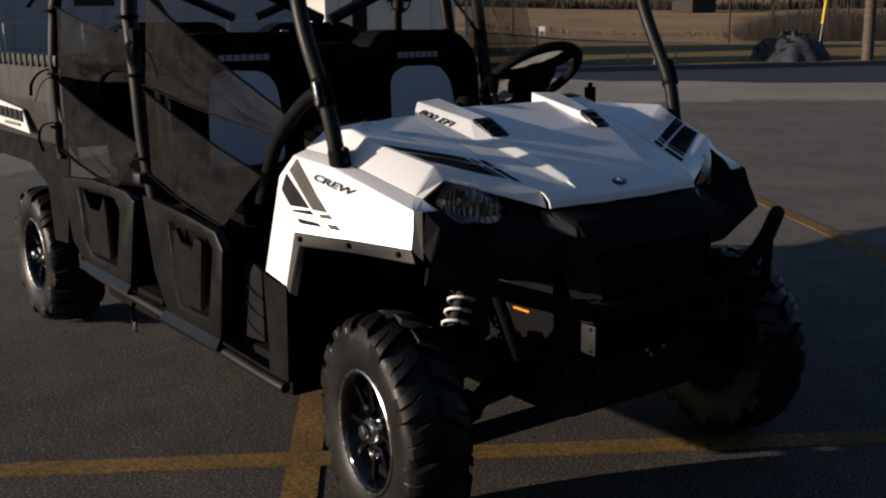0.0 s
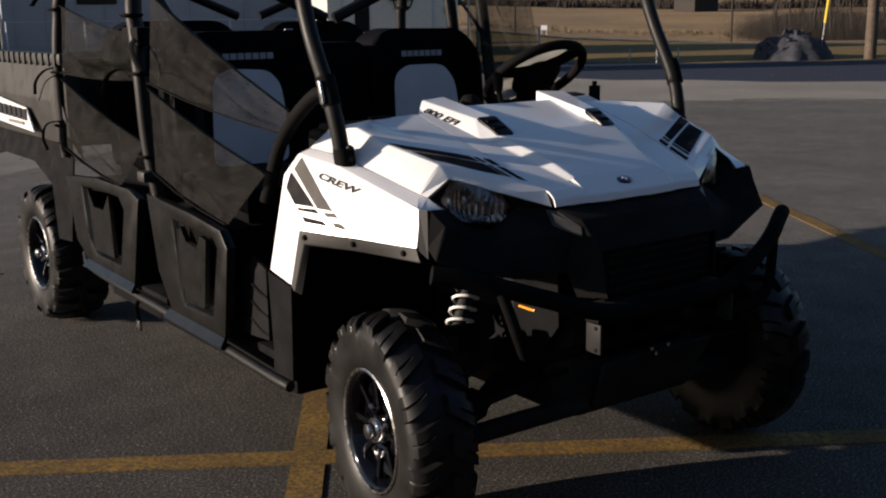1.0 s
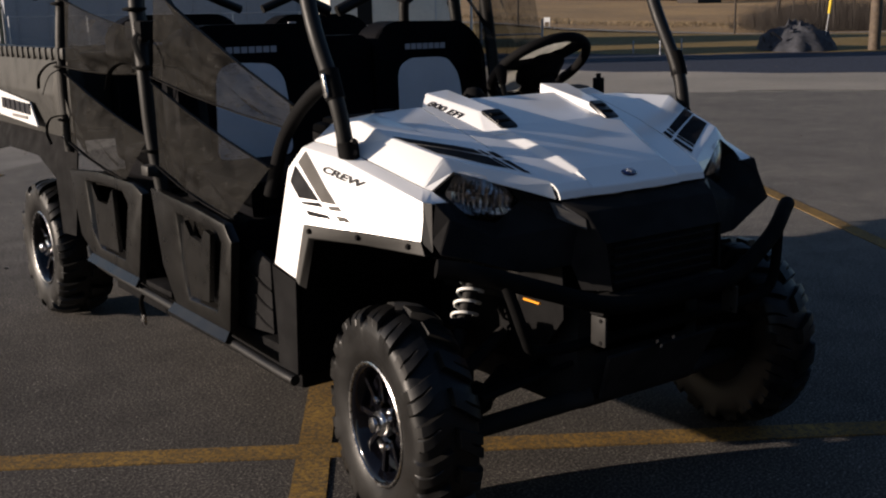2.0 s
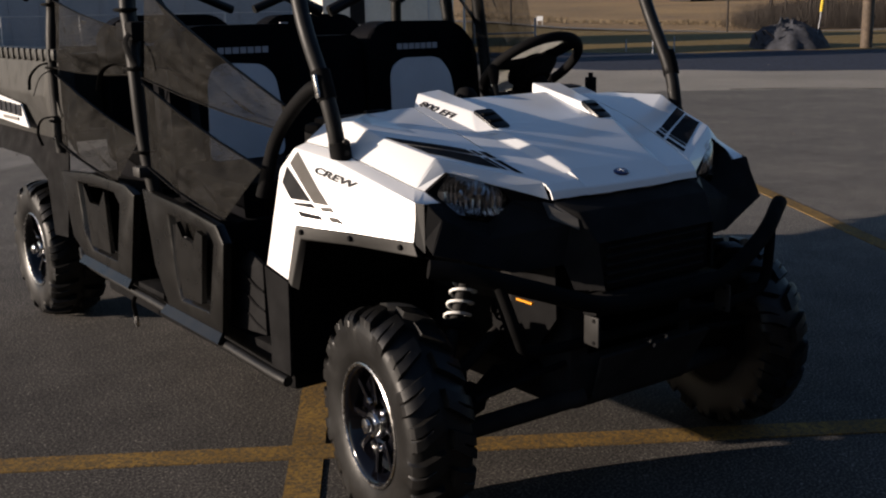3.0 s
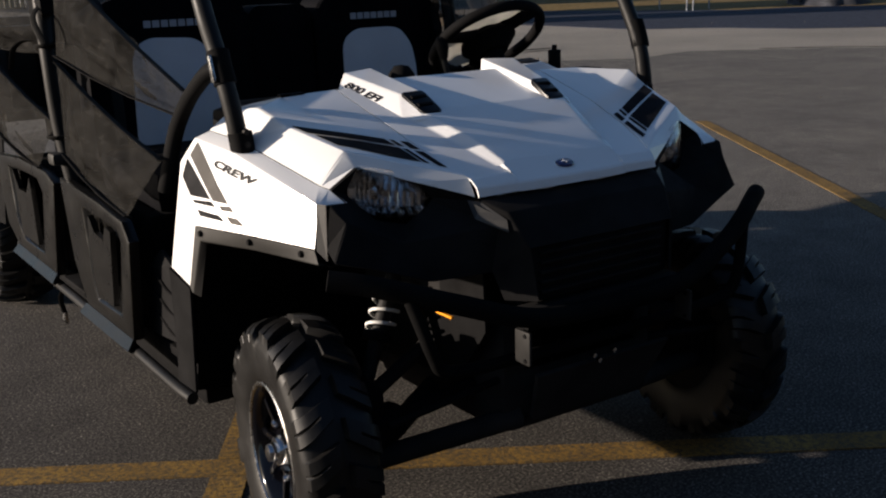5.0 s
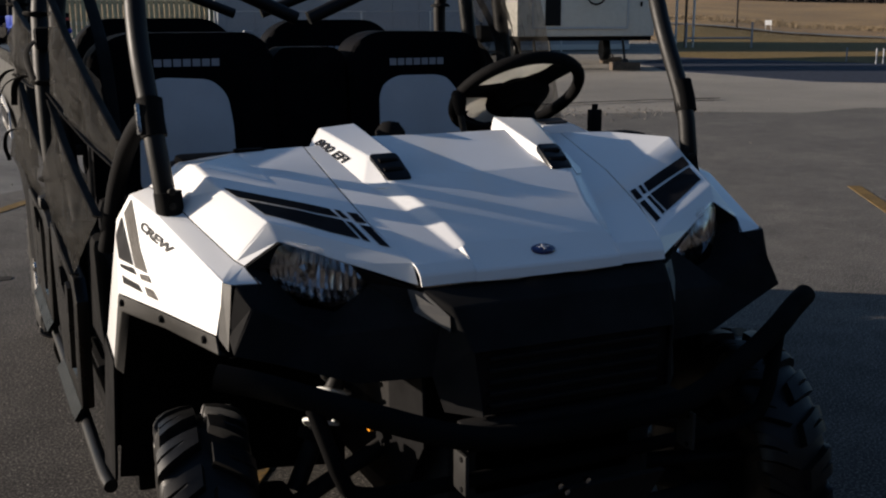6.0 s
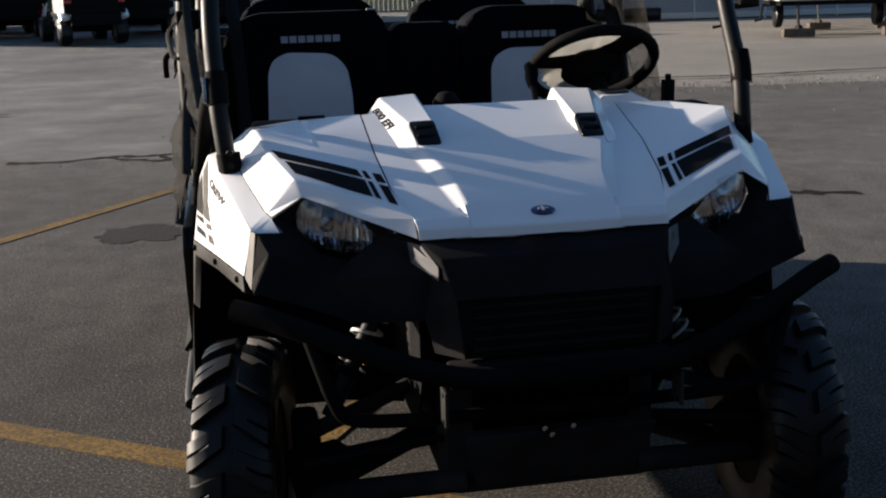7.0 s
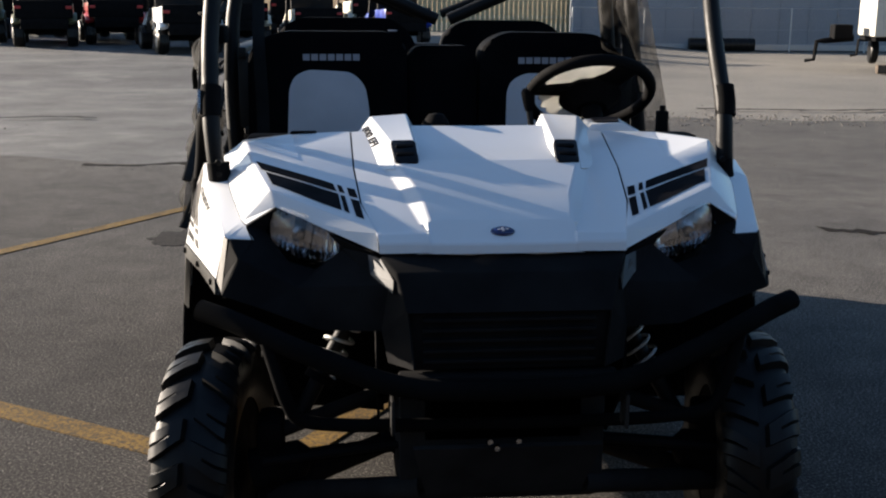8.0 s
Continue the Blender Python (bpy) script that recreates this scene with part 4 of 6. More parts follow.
for s in (-1, 1):
    V = {"a": (0.7325, 0.356, 0.749), "b": (0.677, 0.178, 0.749), "c": (0.619, -0.002, 0.744), "d": (0.618, -0.016, 0.713), "e": (0.675, 0.176, 0.718), "f": (0.731, 0.339, 0.717),
         "g": (0.7455, 0.39, 0.602), "h": (0.746, 0.374, 0.59), "i": (0.732, 0.36, 0.58), "j": (0.717, 0.333, 0.712), "k": (0.661, 0.172, 0.72), "l": (0.604, -0.014, 0.711)}
    fl = part("wheel_arch", shell(V, [f.split() for f in ("a b e f", "b c d e", "g a f h", "f e k j", "e d l k", "h f j i")], 0.004, 0.003, s), FLARE, CAR, "dark grey plastic wheel arch trim", 25)
    for y, z in ((0.184, 0.736), (0.034, 0.731), (0.338, 0.735)):
        x = 0.618 + (y / 0.35) * 0.1125 + 0.004
        r = lathe([(0.0, -0.004), (0.006, -0.003), (0.008, 0.002)], 12)
        r.transform(Matrix.Translation((s * x, y, z)) @ Matrix.Scale(-s, 4, (1, 0, 0)))
        part("rivet", r, BLACK, fl, "", 50)
    bm = bmesh.new()
    rows = [[(0.6, -0.03, 0.71), (0.655, 0.16, 0.735), (0.712, 0.33, 0.728), (0.728, 0.385, 0.6), (0.75, 0.39, 0.345)], [(0.24, -0.02, 0.74), (0.24, 0.16, 0.75), (0.24, 0.36, 0.74), (0.24, 0.42, 0.6), (0.24, 0.42, 0.27)]]
    vv = [[bm.verts.new((s * x, y, z)) for x, y, z in r] for r in rows]
    for k in range(4):
        bm.faces.new((vv[0][k], vv[0][k + 1], vv[1][k + 1], vv[1][k]))
    bmesh.ops.solidify(bm, geom=list(bm.faces), thickness=0.006)
    part("arch_liner", bm, BLACK, CAR, "", 40)
    part("lower_fender", shell({"a": (0.746, 0.525, 0.618), "b": (0.7475, 0.388, 0.598), "c": (0.762, 0.372, 0.35), "d": (0.77, 0.385, 0.322), "e": (0.773, 0.455, 0.325), "f": (0.768, 0.465, 0.39), "g": (0.6, 0.5, 0.36), "h": (0.6, 0.56, 0.63)},
                               [f.split() for f in ("a b c f", "c d e f", "a f g h")], 0.006, 0.006, s), BLACK, CAR, "black plastic panel behind the front wheel", 25)
    kick = part("kick_panel", plate(mirrored([(0.7, 0.6, 0.6), (0.705, 0.59, 0.4), (0.71, 0.79, 0.385), (0.705, 0.775, 0.56), (0.69, 0.7, 0.62)], s), 0.012 * -s, 0), FASCIA, CAR, "black footwell panel with dark wavy slots")
    for k in range(3):
        z = 0.43 + 0.055 * k
        part("slot", tube(smooth_path(mirrored([(0.71, 0.595, z - 0.018), (0.714, 0.64, z - 0.008), (0.714, 0.7, z + 0.014), (0.713, 0.765, z + 0.022)], s), 4), 0.009, 8, False, 0.5), BLACK, kick)
    for y0, y1, z0, dz in ((0.735, 1.14, 0.372, 0.004), (1.44, 1.92, 0.398, 0.006)):
        part("rocker_lip", plate(mirrored([(0.786, y0, z0 + 0.014), (0.786, y1, z0 + 0.014 + dz), (0.806, y1 + 0.01, z0 - 0.012 + dz), (0.806, y0 - 0.01, z0 - 0.012)], s), 0.012 * -s, 0.0), PANEL, CAR, "slanted black rocker lip")
    sill = bmesh.new()
    add_tube(sill, smooth_path([(s * 0.772, 0.37, 0.336), (s * 0.777, 0.5, 0.342), (s * 0.776, 1.1, 0.362), (s * 0.768, 1.9, 0.376), (s * 0.72, 2.15, 0.39)], 5), 0.015, 10)
    part("sill_tube", sill, TUBE, CAR, "black side sill bar", 45)
    part("floor_panel", box((s * 0.465, 1.19, 0.32), (0.48, 1.46, 0.1), 0.012), BLACK, CAR, "", 30)
    fo = [(1.28, 0.742), (0.93, 0.722), (0.735, 0.702), (0.69, 0.655), (0.735, 0.38), (1.12, 0.374), (1.22, 0.5)]
    fi = [(1.085, 0.686), (0.93, 0.68), (0.785, 0.674), (0.757, 0.645), (0.812, 0.43), (1.02, 0.425), (1.05, 0.5)]
    pf = part("side_panel", recessed(fo, fi, 0.022, 0.785, s), PANEL, CAR, "textured dark plastic panel under the front seat", 28)
    part("handle_rib", plate([(s * 0.776, y, z) for y, z in ((1.0, 0.675), (0.96, 0.635), (0.885, 0.625), (0.855, 0.668), (0.815, 0.66), (0.85, 0.45), (0.985, 0.445), (1.02, 0.58))], 0.016 * -s, 0.0), PANEL, pf)
    part("slot", box((s * 0.777, 1.035, 0.56), (0.012, 0.03, 0.2), 0.004), BLACK, pf)
    part("slot", box((s * 0.78, 0.86, 0.58), (0.012, 0.025, 0.14), 0.004), BLACK, pf)
    ro = [(2.12, 0.712), (1.762, 0.738), (1.44, 0.735), (1.36, 0.71), (1.45, 0.4), (1.9, 0.406), (2.04, 0.47)]
    ri = [(1.94, 0.69), (1.75, 0.7), (1.55, 0.698), (1.5, 0.66), (1.57, 0.45), (1.82, 0.452), (1.9, 0.51)]
    pr = part("side_panel", recessed(ro, ri, 0.03, 0.785, s), PANEL, CAR, "textured dark plastic panel under the rear seat", 28)
    part("handle_rib", plate([(s * 0.772, y, z) for y, z in ((1.86, 0.69), (1.8, 0.63), (1.7, 0.63), (1.64, 0.69), (1.62, 0.47), (1.82, 0.47))], 0.016 * -s, 0.0), PANEL, pr)
    part("step_plate", box((s * 0.74, 1.3, 0.4), (0.07, 0.22, 0.02), 0.005), BLACK, CAR, "", 30)
    part("latch", box((s * 0.79, 1.255, 0.8), (0.04, 0.06, 0.035), 0.01), FLARE, CAR, "grey net latch", 30)
    part("buckle_strap", tube(smooth_path([(s * 0.77, 1.42, 0.375), (s * 0.783, 1.45, 0.33), (s * 0.768, 1.475, 0.27)], 4), 0.008, 6, False, 0.35), STRAP, CAR)
    part("buckle", box((s * 0.768, 1.478, 0.255), (0.012, 0.03, 0.04), 0.004), MACHINED, CAR, "bright strap buckle", 30)


# ---------------------------------------------------------------- seats
def rounded(outline, r=0.05, n=5):
    """Rounds the corners of an outline in x, z."""
    out = []
    m = len(outline)
    for i in range(m):
        p0, p, p1 = Vector(outline[i - 1]), Vector(outline[i]), Vector(outline[(i + 1) % m])
        a, b = (p0 - p), (p1 - p)
        k = min(r, a.length * 0.45, b.length * 0.45)
        a, b = p + a.normalized() * k, p + b.normalized() * k
        for j in range(n + 1):
            t = j / n
            out.append((1 - t) ** 2 * a + 2 * t * (1 - t) * p + t * t * b)
    return out


def pad(outline, y0, lean, thick, bevel, r=0.05):
    """An upright cushion: outline in x, z, front face at y0 at z = 1, leaning back by lean per metre."""
    bm = bmesh.new()
    pts = rounded(outline, r)
    fr = [bm.verts.new((p.x, y0 + lean * (p.y - 1.0), p.y)) for p in pts]
    bk = [bm.verts.new((p.x, y0 + lean * (p.y - 1.0) + thick, p.y)) for p in pts]
    f = bm.faces.new(fr)
    bm.faces.new(bk[::-1])
    for i in range(len(pts)):
        j = (i + 1) % len(pts)
        bm.faces.new((fr[j], fr[i], bk[i], bk[j]))
    if bevel:
        bmesh.ops.bevel(bm, geom=list(f.edges), offset=bevel, segments=3, profile=0.6, affect="EDGES")
    return bm


def bars_of_print(x0, x1, z0, z1, y, parent, n=7):
    """Seven plain blocks in place of the printed maker's mark."""
    w = (x1 - x0) / n
    for k in range(n):
        bm = box((x0 + w * (k + 0.5), y, (z0 + z1) / 2), (w * 0.8, 0.003, (z1 - z0) * 0.8))
        part("print_block", bm, PRINT, parent, "silver printed block")


SEAT_Y, LEAN_BACK = 1.32, 0.06
for outline, white, txt, low in (
        ([(-0.655, 0.72), (-0.125, 0.72), (-0.125, 1.2), (-0.18, 1.246), (-0.56, 1.246), (-0.65, 1.19)],
         [(-0.53, 0.8), (-0.25, 0.8), (-0.252, 0.98), (-0.265, 1.07), (-0.31, 1.114), (-0.455, 1.122), (-0.5, 1.1), (-0.517, 1.06)], (-0.473, -0.281), 1.149),
        ([(0.115, 0.72), (0.64, 0.72), (0.62, 1.15), (0.53, 1.242), (0.2, 1.246), (0.12, 1.2)],
         [(0.205, 0.8), (0.5, 0.8), (0.497, 0.97), (0.483, 1.05), (0.44, 1.1), (0.405, 1.11), (0.27, 1.11), (0.225, 1.085), (0.21, 1.05)], (0.246, 0.433), 1.139)):
    sb = part("seat_back", pad(outline, SEAT_Y, LEAN_BACK, 0.13, 0.02, 0.06), VINYL, CAR, "black vinyl front seat back with pale insert", 35)
    part("insert", pad(white, SEAT_Y - 0.006, LEAN_BACK, 0.01, 0.003, 0.03), INSERT, sb, "pale grey quilted vinyl insert", 35)
    bars_of_print(txt[0], txt[1], low, low + 0.026, SEAT_Y + LEAN_BACK * 0.16 - 0.002, sb)
part("seat_back", pad([(-0.12, 0.72), (0.11, 0.72), (0.11, 1.17), (0.08, 1.2), (-0.09, 1.2), (-0.12, 1.17)], SEAT_Y + 0.02, LEAN_BACK, 0.11, 0.02, 0.05), VINYL, CAR, "black vinyl middle seat back", 35)
for x0, x1 in ((-0.655, -0.01), (0.005, 0.64)):
    part("seat_cushion", box(((x0 + x1) / 2, 1.07, 0.74), (x1 - x0, 0.5, 0.12), 0.035), VINYL, CAR, "black vinyl front seat cushion", 35)
for x0, x1, top in ((-0.6, -0.05, 1.285), (0.05, 0.56, 1.277)):
    sb = part("seat_back", pad([(x0, 0.72), (x1, 0.72), (x1, top - 0.085), (x1 - 0.09, top), (x0 + 0.08, top), (x0, top - 0.06)], 2.02, LEAN_BACK, 0.1, 0.02, 0.06), VINYL, CAR, "black vinyl rear seat back", 35)
    part("seat_cushion", box(((x0 + x1) / 2, 1.82, 0.74), (x1 - x0, 0.46, 0.12), 0.035), VINYL, CAR, "black vinyl rear seat cushion", 35)
    bars_of_print(x0 + 0.15, x0 + 0.34, 1.168, 1.183, 2.02 + LEAN_BACK * 0.18 - 0.002, sb)
bm = bmesh.new()
add_box(bm, (0, 1.12, 0.53), (1.36, 0.62, 0.32), 0.02)
add_box(bm, (0, 1.85, 0.53), (1.36, 0.62, 0.32), 0.02)
part("seat_base", bm, BLACK, CAR, "black boxes under both seats", 30)
part("belt_tongue", box((-0.17, 1.42, 1.247), (0.03, 0.01, 0.006), 0.002), PRINT, CAR, "bright belt tongue")
for s in (-1, 1):
    part("seat_belt", tube(smooth_path([(s * 0.62, 1.47, 1.36), (s * 0.61, 1.29, 1.2), (s * 0.6, 1.25, 1.0), (s * 0.6, 1.23, 0.82)], 5), 0.022, 8, False, 0.1), STRAP, CAR, "black seat belt webbing")

# ---------------------------------------------------------------- cage
for s in (-1, 1):
    off = 0.04 if s > 0 else 0.0        # the driver's pillar stands a little further in
    part("front_pillar", tube(smooth_path([(s * (0.634 - off * 0.6), 0.288, 0.9), (s * (0.645 - off), 0.294, 1.0), (s * (0.652 - off * 1.15), 0.325, 1.1), (s * (0.652 - off * 1.3), 0.438, 1.335), (s * 0.6, 0.6, 1.8), (s * 0.58, 0.75, 1.91)], 7), 0.0207, 16), TUBE, CAR, "black steel roll cage pillar", 50)
    cl = part("clamp", tube([(s * (0.65 - off), 0.312, 1.065), (s * (0.652 - off), 0.325, 1.1), (s * (0.651 - off), 0.34, 1.135)], 0.0255, 16), BLACK, CAR, "black pillar clamp with bolts", 50)
    part("clamp_plate", box((-0.678 if s < 0 else 0.601, 0.318, 1.1), (0.008, 0.016, 0.06), 0.003, Matrix.Rotation(radians(-18), 4, "X")), MACHINED, cl, "bright clamp plate", 30)
    for k in range(2):
        b = lathe([(0.0, -0.005), (0.007, -0.004), (0.008, 0.004)], 10)
        b.transform(Matrix.Translation((s * (0.632 - off), 0.262, 0.935 + 0.028 * k)) @ Matrix.Rotation(radians(90), 4, "Z"))
        part("bolt", b, TUBE, cl, "", 50)
    part("pillar_socket", tube([(s * (0.631 - off * 0.6), 0.284, 0.895), (s * (0.636 - off), 0.288, 0.96)], 0.0275, 16), BLACK, CAR, "", 50)
    mp = [(-0.75, 1.255, 0.72), (-0.765, 1.28, 0.9), (-0.77, 1.29, 1.09), (-0.765, 1.322, 1.24), (-0.752, 1.362, 1.36), (-0.68, 1.43, 1.75), (-0.6, 1.44, 1.9)] if s < 0 else [(0.69, 1.29, 0.72), (0.66, 1.3, 0.95), (0.637, 1.315, 1.2), (0.622, 1.34, 1.4), (0.6, 1.41, 1.75), (0.58, 1.44, 1.9)]
    part("middle_pillar", tube(smooth_path(mp, 6), 0.0235, 14), TUBE, CAR, "black steel roll cage pillar", 50)
    part("middle_brace", tube(smooth_path([(q[0] - s * 0.055, q[1] + 0.13, q[2]) for q in mp], 6), 0.024, 14), TUBE, CAR, "", 50)
    part("rear_pillar", tube(smooth_path([(s * 0.765, 2.135, 0.78), (s * 0.775, 2.115, 1.1), (s * 0.765, 2.095, 1.3), (s * 0.75, 2.07, 1.42), (s * 0.62, 2.05, 1.86)], 6), 0.0235, 14), TUBE, CAR, "black steel roll cage pillar", 50)
    part("roof_rail", tube([(s * 0.58, 0.74, 1.905), (s * 0.6, 1.4, 1.915), (s * 0.6, 2.02, 1.87)], 0.0235, 12), TUBE, CAR, "", 50)
    part("cage_brace", tube([(s * 0.7, 1.41, 1.58), (s * 0.02, 1.42, 1.285)], 0.021, 12), TUBE, CAR, "black diagonal cage brace", 50)
    part("cage_brace", tube([(s * 0.7, 2.02, 1.55), (s * 0.05, 2.08, 1.3)], 0.018, 12), TUBE, CAR, "black diagonal cage brace", 50)
    if s < 0:
        part("a_brace", tube(smooth_path([(s * 0.725, 0.55, 0.8), (s * 0.715, 0.535, 0.86), (s * 0.7, 0.507, 0.95), (s * 0.685, 0.441, 1.03), (s * 0.668, 0.372, 1.085), (s * 0.655, 0.34, 1.1)], 5), 0.019, 10), BLACK, CAR, "", 50)
    if s < 0:
        part("net_bracket", box((s * 0.75, 1.33, 1.235), (0.07, 0.14, 0.06), 0.012), BLACK, CAR, "black head-rest bracket", 30)
for y, z in ((0.75, 1.905), (1.4, 1.915), (2.02, 1.87)):
    part("roof_rail", tube([(-0.6, y, z), (0.6, y, z)], 0.0225, 12), TUBE, CAR, "", 50)

# ---------------------------------------------------------------- steering wheel and controls
C = Vector((0.35, 0.69, 1.088))
ex, ey = Vector((1, 0, 0)), Vector((0, -0.8, 0.6))
ring = [C + 0.17 * (math.cos(2 * math.pi * k / 40) * ex + math.sin(2 * math.pi * k / 40) * ey) for k in range(40)]
sw = part("steering_wheel", tube(ring, 0.016, 12, True), BLACK, CAR, "black moulded steering wheel", 60)
en = -(ex.cross(ey))
for ang in (55, 172, 285):
    a = radians(ang)
    d = math.cos(a) * ex + math.sin(a) * ey
    part("spoke", tube([C + en * 0.02, C + d * 0.1 + en * 0.014, C + d * 0.165], [0.06, 0.045, 0.028], 12, False, 0.5), BLACK, sw, "", 60)
for a0, a1, seed in ((60, 168, 1.0), (176, 281, 2.0)):      # torn dust film stretched between the spokes
    bm, rows = bmesh.new(), []
    for i in range(7):
        rad = 0.03 + 0.0185 * i
        row = []
        for k in range(17):
            a = radians(a0 + (a1 - a0) * k / 16)
            torn = 0.02 * noise.noise(Vector((k * 0.9, seed, 0))) if i == 6 else 0.0
            row.append(bm.verts.new(C + (rad + torn) * (math.cos(a) * ex + math.sin(a) * ey) + en * (0.004 + 0.004 * noise.noise(Vector((i * 0.6, k * 0.4, seed))))))
        rows.append(row)
    for p, q in zip(rows, rows[1:]):
        for k in range(16):
            bm.faces.new((p[k], p[k + 1], q[k + 1], q[k]))
    bmesh.ops.solidify(bm, geom=list(bm.faces), thickness=0.0012)
    part("dust_film", bm, FILM, sw, "torn grey plastic film", 60)
part("hub", tube([C - en * 0.05, C - en * 0.01, C + en * 0.03], [0.045, 0.088, 0.07], 20), BLACK, sw, "", 40)
part("steering_column", tube([C - en * 0.03, C - en * 0.28], 0.03, 12), BLACK, CAR, "", 40)
gl = part("gear_lever", tube(smooth_path([(0.19, 0.64, 0.94), (0.183, 0.66, 1.0), (0.176, 0.67, 1.055)], 4), 0.009, 10), TUBE, CAR, "black gear lever", 50)
part("knob", tube([(0.177, 0.668, 1.045), (0.175, 0.67, 1.075), (0.172, 0.672, 1.098), (0.171, 0.673, 1.108)], [0.012, 0.018, 0.019, 0.012], 14), BLACK, gl, "", 50)
col = part("control_post", box((0.535, 0.6, 1.01), (0.031, 0.026, 0.082), 0.004), BLACK, CAR, "black upright control post", 40)
part("cap", tube([(0.535, 0.6, 1.05), (0.535, 0.6, 1.065)], 0.008, 12), BLACK, col)


# ---------------------------------------------------------------- side nets and loose straps
def net(corners, s, billow, rows=16, cols=26):
    """A slack panel of mesh cloth between four corners (top front, top rear, bottom rear, bottom front)."""
    a, b, c, d = (Vector((s * p[0], p[1], p[2])) for p in corners)
    bm = bmesh.new()
    g = []
    for i in range(rows + 1):
        v = i / rows
        row = []
        for k in range(cols + 1):
            u = k / cols
            p = (a.lerp(b, u)).lerp(d.lerp(c, u), v)
            w = math.sin(math.pi * u) * math.sin(math.pi * v)
            wr = noise.noise(Vector((u * 3.1, v * 2.3, billow * 40))) * 0.045 + noise.noise(Vector((u * 7 + v * 6, v * 3 - u * 2, 7))) * 0.02
            p += Vector((s * (billow * w + wr * min(1.0, 2.2 * w + 0.12)), 0, -0.012 * math.sin(math.pi * u)))
            row.append(bm.verts.new(p))
        g.append(row)
    for r1, r2 in zip(g, g[1:]):
        for k in range(cols):
            bm.faces.new((r1[k], r1[k + 1], r2[k + 1], r2[k]))
    bmesh.ops.solidify(bm, geom=list(bm.faces), thickness=0.0012)
    return bm


NETS = [([(0.695, 0.45, 1.045), (0.75, 1.22, 1.365), (0.76, 1.25, 1.09), (0.7, 0.478, 0.983)], 0.008),
        ([(0.745, 0.507, 0.882), (0.76, 1.25, 1.072), (0.78, 1.2, 0.815), (0.785, 0.672, 0.725)], 0.012),
        ([(0.775, 1.285, 1.235), (0.785, 1.99, 1.34), (0.785, 2.05, 1.1), (0.775, 1.29, 1.1)], 0.015),
        ([(0.775, 1.285, 0.9), (0.785, 2.045, 1.075), (0.79, 2.05, 0.82), (0.785, 1.5, 0.74)], 0.015)]
LEFT_NETS = [([(0.583, 1.0, 1.39), (0.48, 1.25, 1.42), (0.56, 1.22, 0.88), (0.693, 1.0, 0.9)], 0.01)]
for s in (-1, 1):
    for corners, bl in (NETS if s < 0 else LEFT_NETS):
        nobj = part("side_net", net(corners, s, bl), NET, CAR, "dark slack mesh side net", 60)
        for i, j in ((0, 1), (3, 2)):
            a, b = (Vector((s * corners[q][0], corners[q][1], corners[q][2])) for q in (i, j))
            part("hem", tube([a, a.lerp(b, 0.33) + Vector((s * 0.004, 0, -0.008)), a.lerp(b, 0.66) + Vector((s * 0.004, 0, -0.008)), b], 0.012, 8, False, 0.2), HEM, nobj)
    for pts in ([(0.77, 2.03, 1.37), (0.8, 2.08, 1.385), (0.83, 2.12, 1.37), (0.84, 2.16, 1.345)], [(0.77, 1.3, 1.12), (0.81, 1.35, 1.135), (0.835, 1.41, 1.11), (0.84, 1.45, 1.05)], [(0.77, 2.1, 1.12), (0.82, 2.13, 1.11), (0.85, 2.16, 1.07), (0.855, 2.17, 1.02)],
                [(0.77, 2.1, 1.1), (0.83, 2.1, 1.07), (0.86, 2.11, 1)], [(0.77, 2.1, 0.92), (0.83, 2.13, 0.91), (0.845, 2.15, 0.86), (0.835, 2.14, 0.81)], [(0.77, 1.29, 1.24), (0.81, 1.25, 1.2), (0.8, 1.21, 1.13)],
                [(0.72, 0.95, 1.09), (0.73, 1.1, 1.12), (0.745, 1.29, 1.13)]):
        if s > 0:
            continue
        part("loose_strap", tube(smooth_path(mirrored(pts, s), 5), 0.009, 8, False, 0.25), STRAP, CAR, "loose black webbing strap")
    for y, z in ((1.292, 1.12), (1.34, 1.3), (1.275, 0.86), (2.115, 1.1), (2.09, 1.33), (2.13, 0.9)):
        if s > 0 and y < 1.5:
            continue
        part("strap_loop", tube([(s * 0.768 + s * 0.031 * math.cos(q), y + 0.031 * math.sin(q), z) for q in [k * math.pi / 7 for k in range(14)]], 0.009, 6, True, 0.5), STRAP, CAR, "", 60)

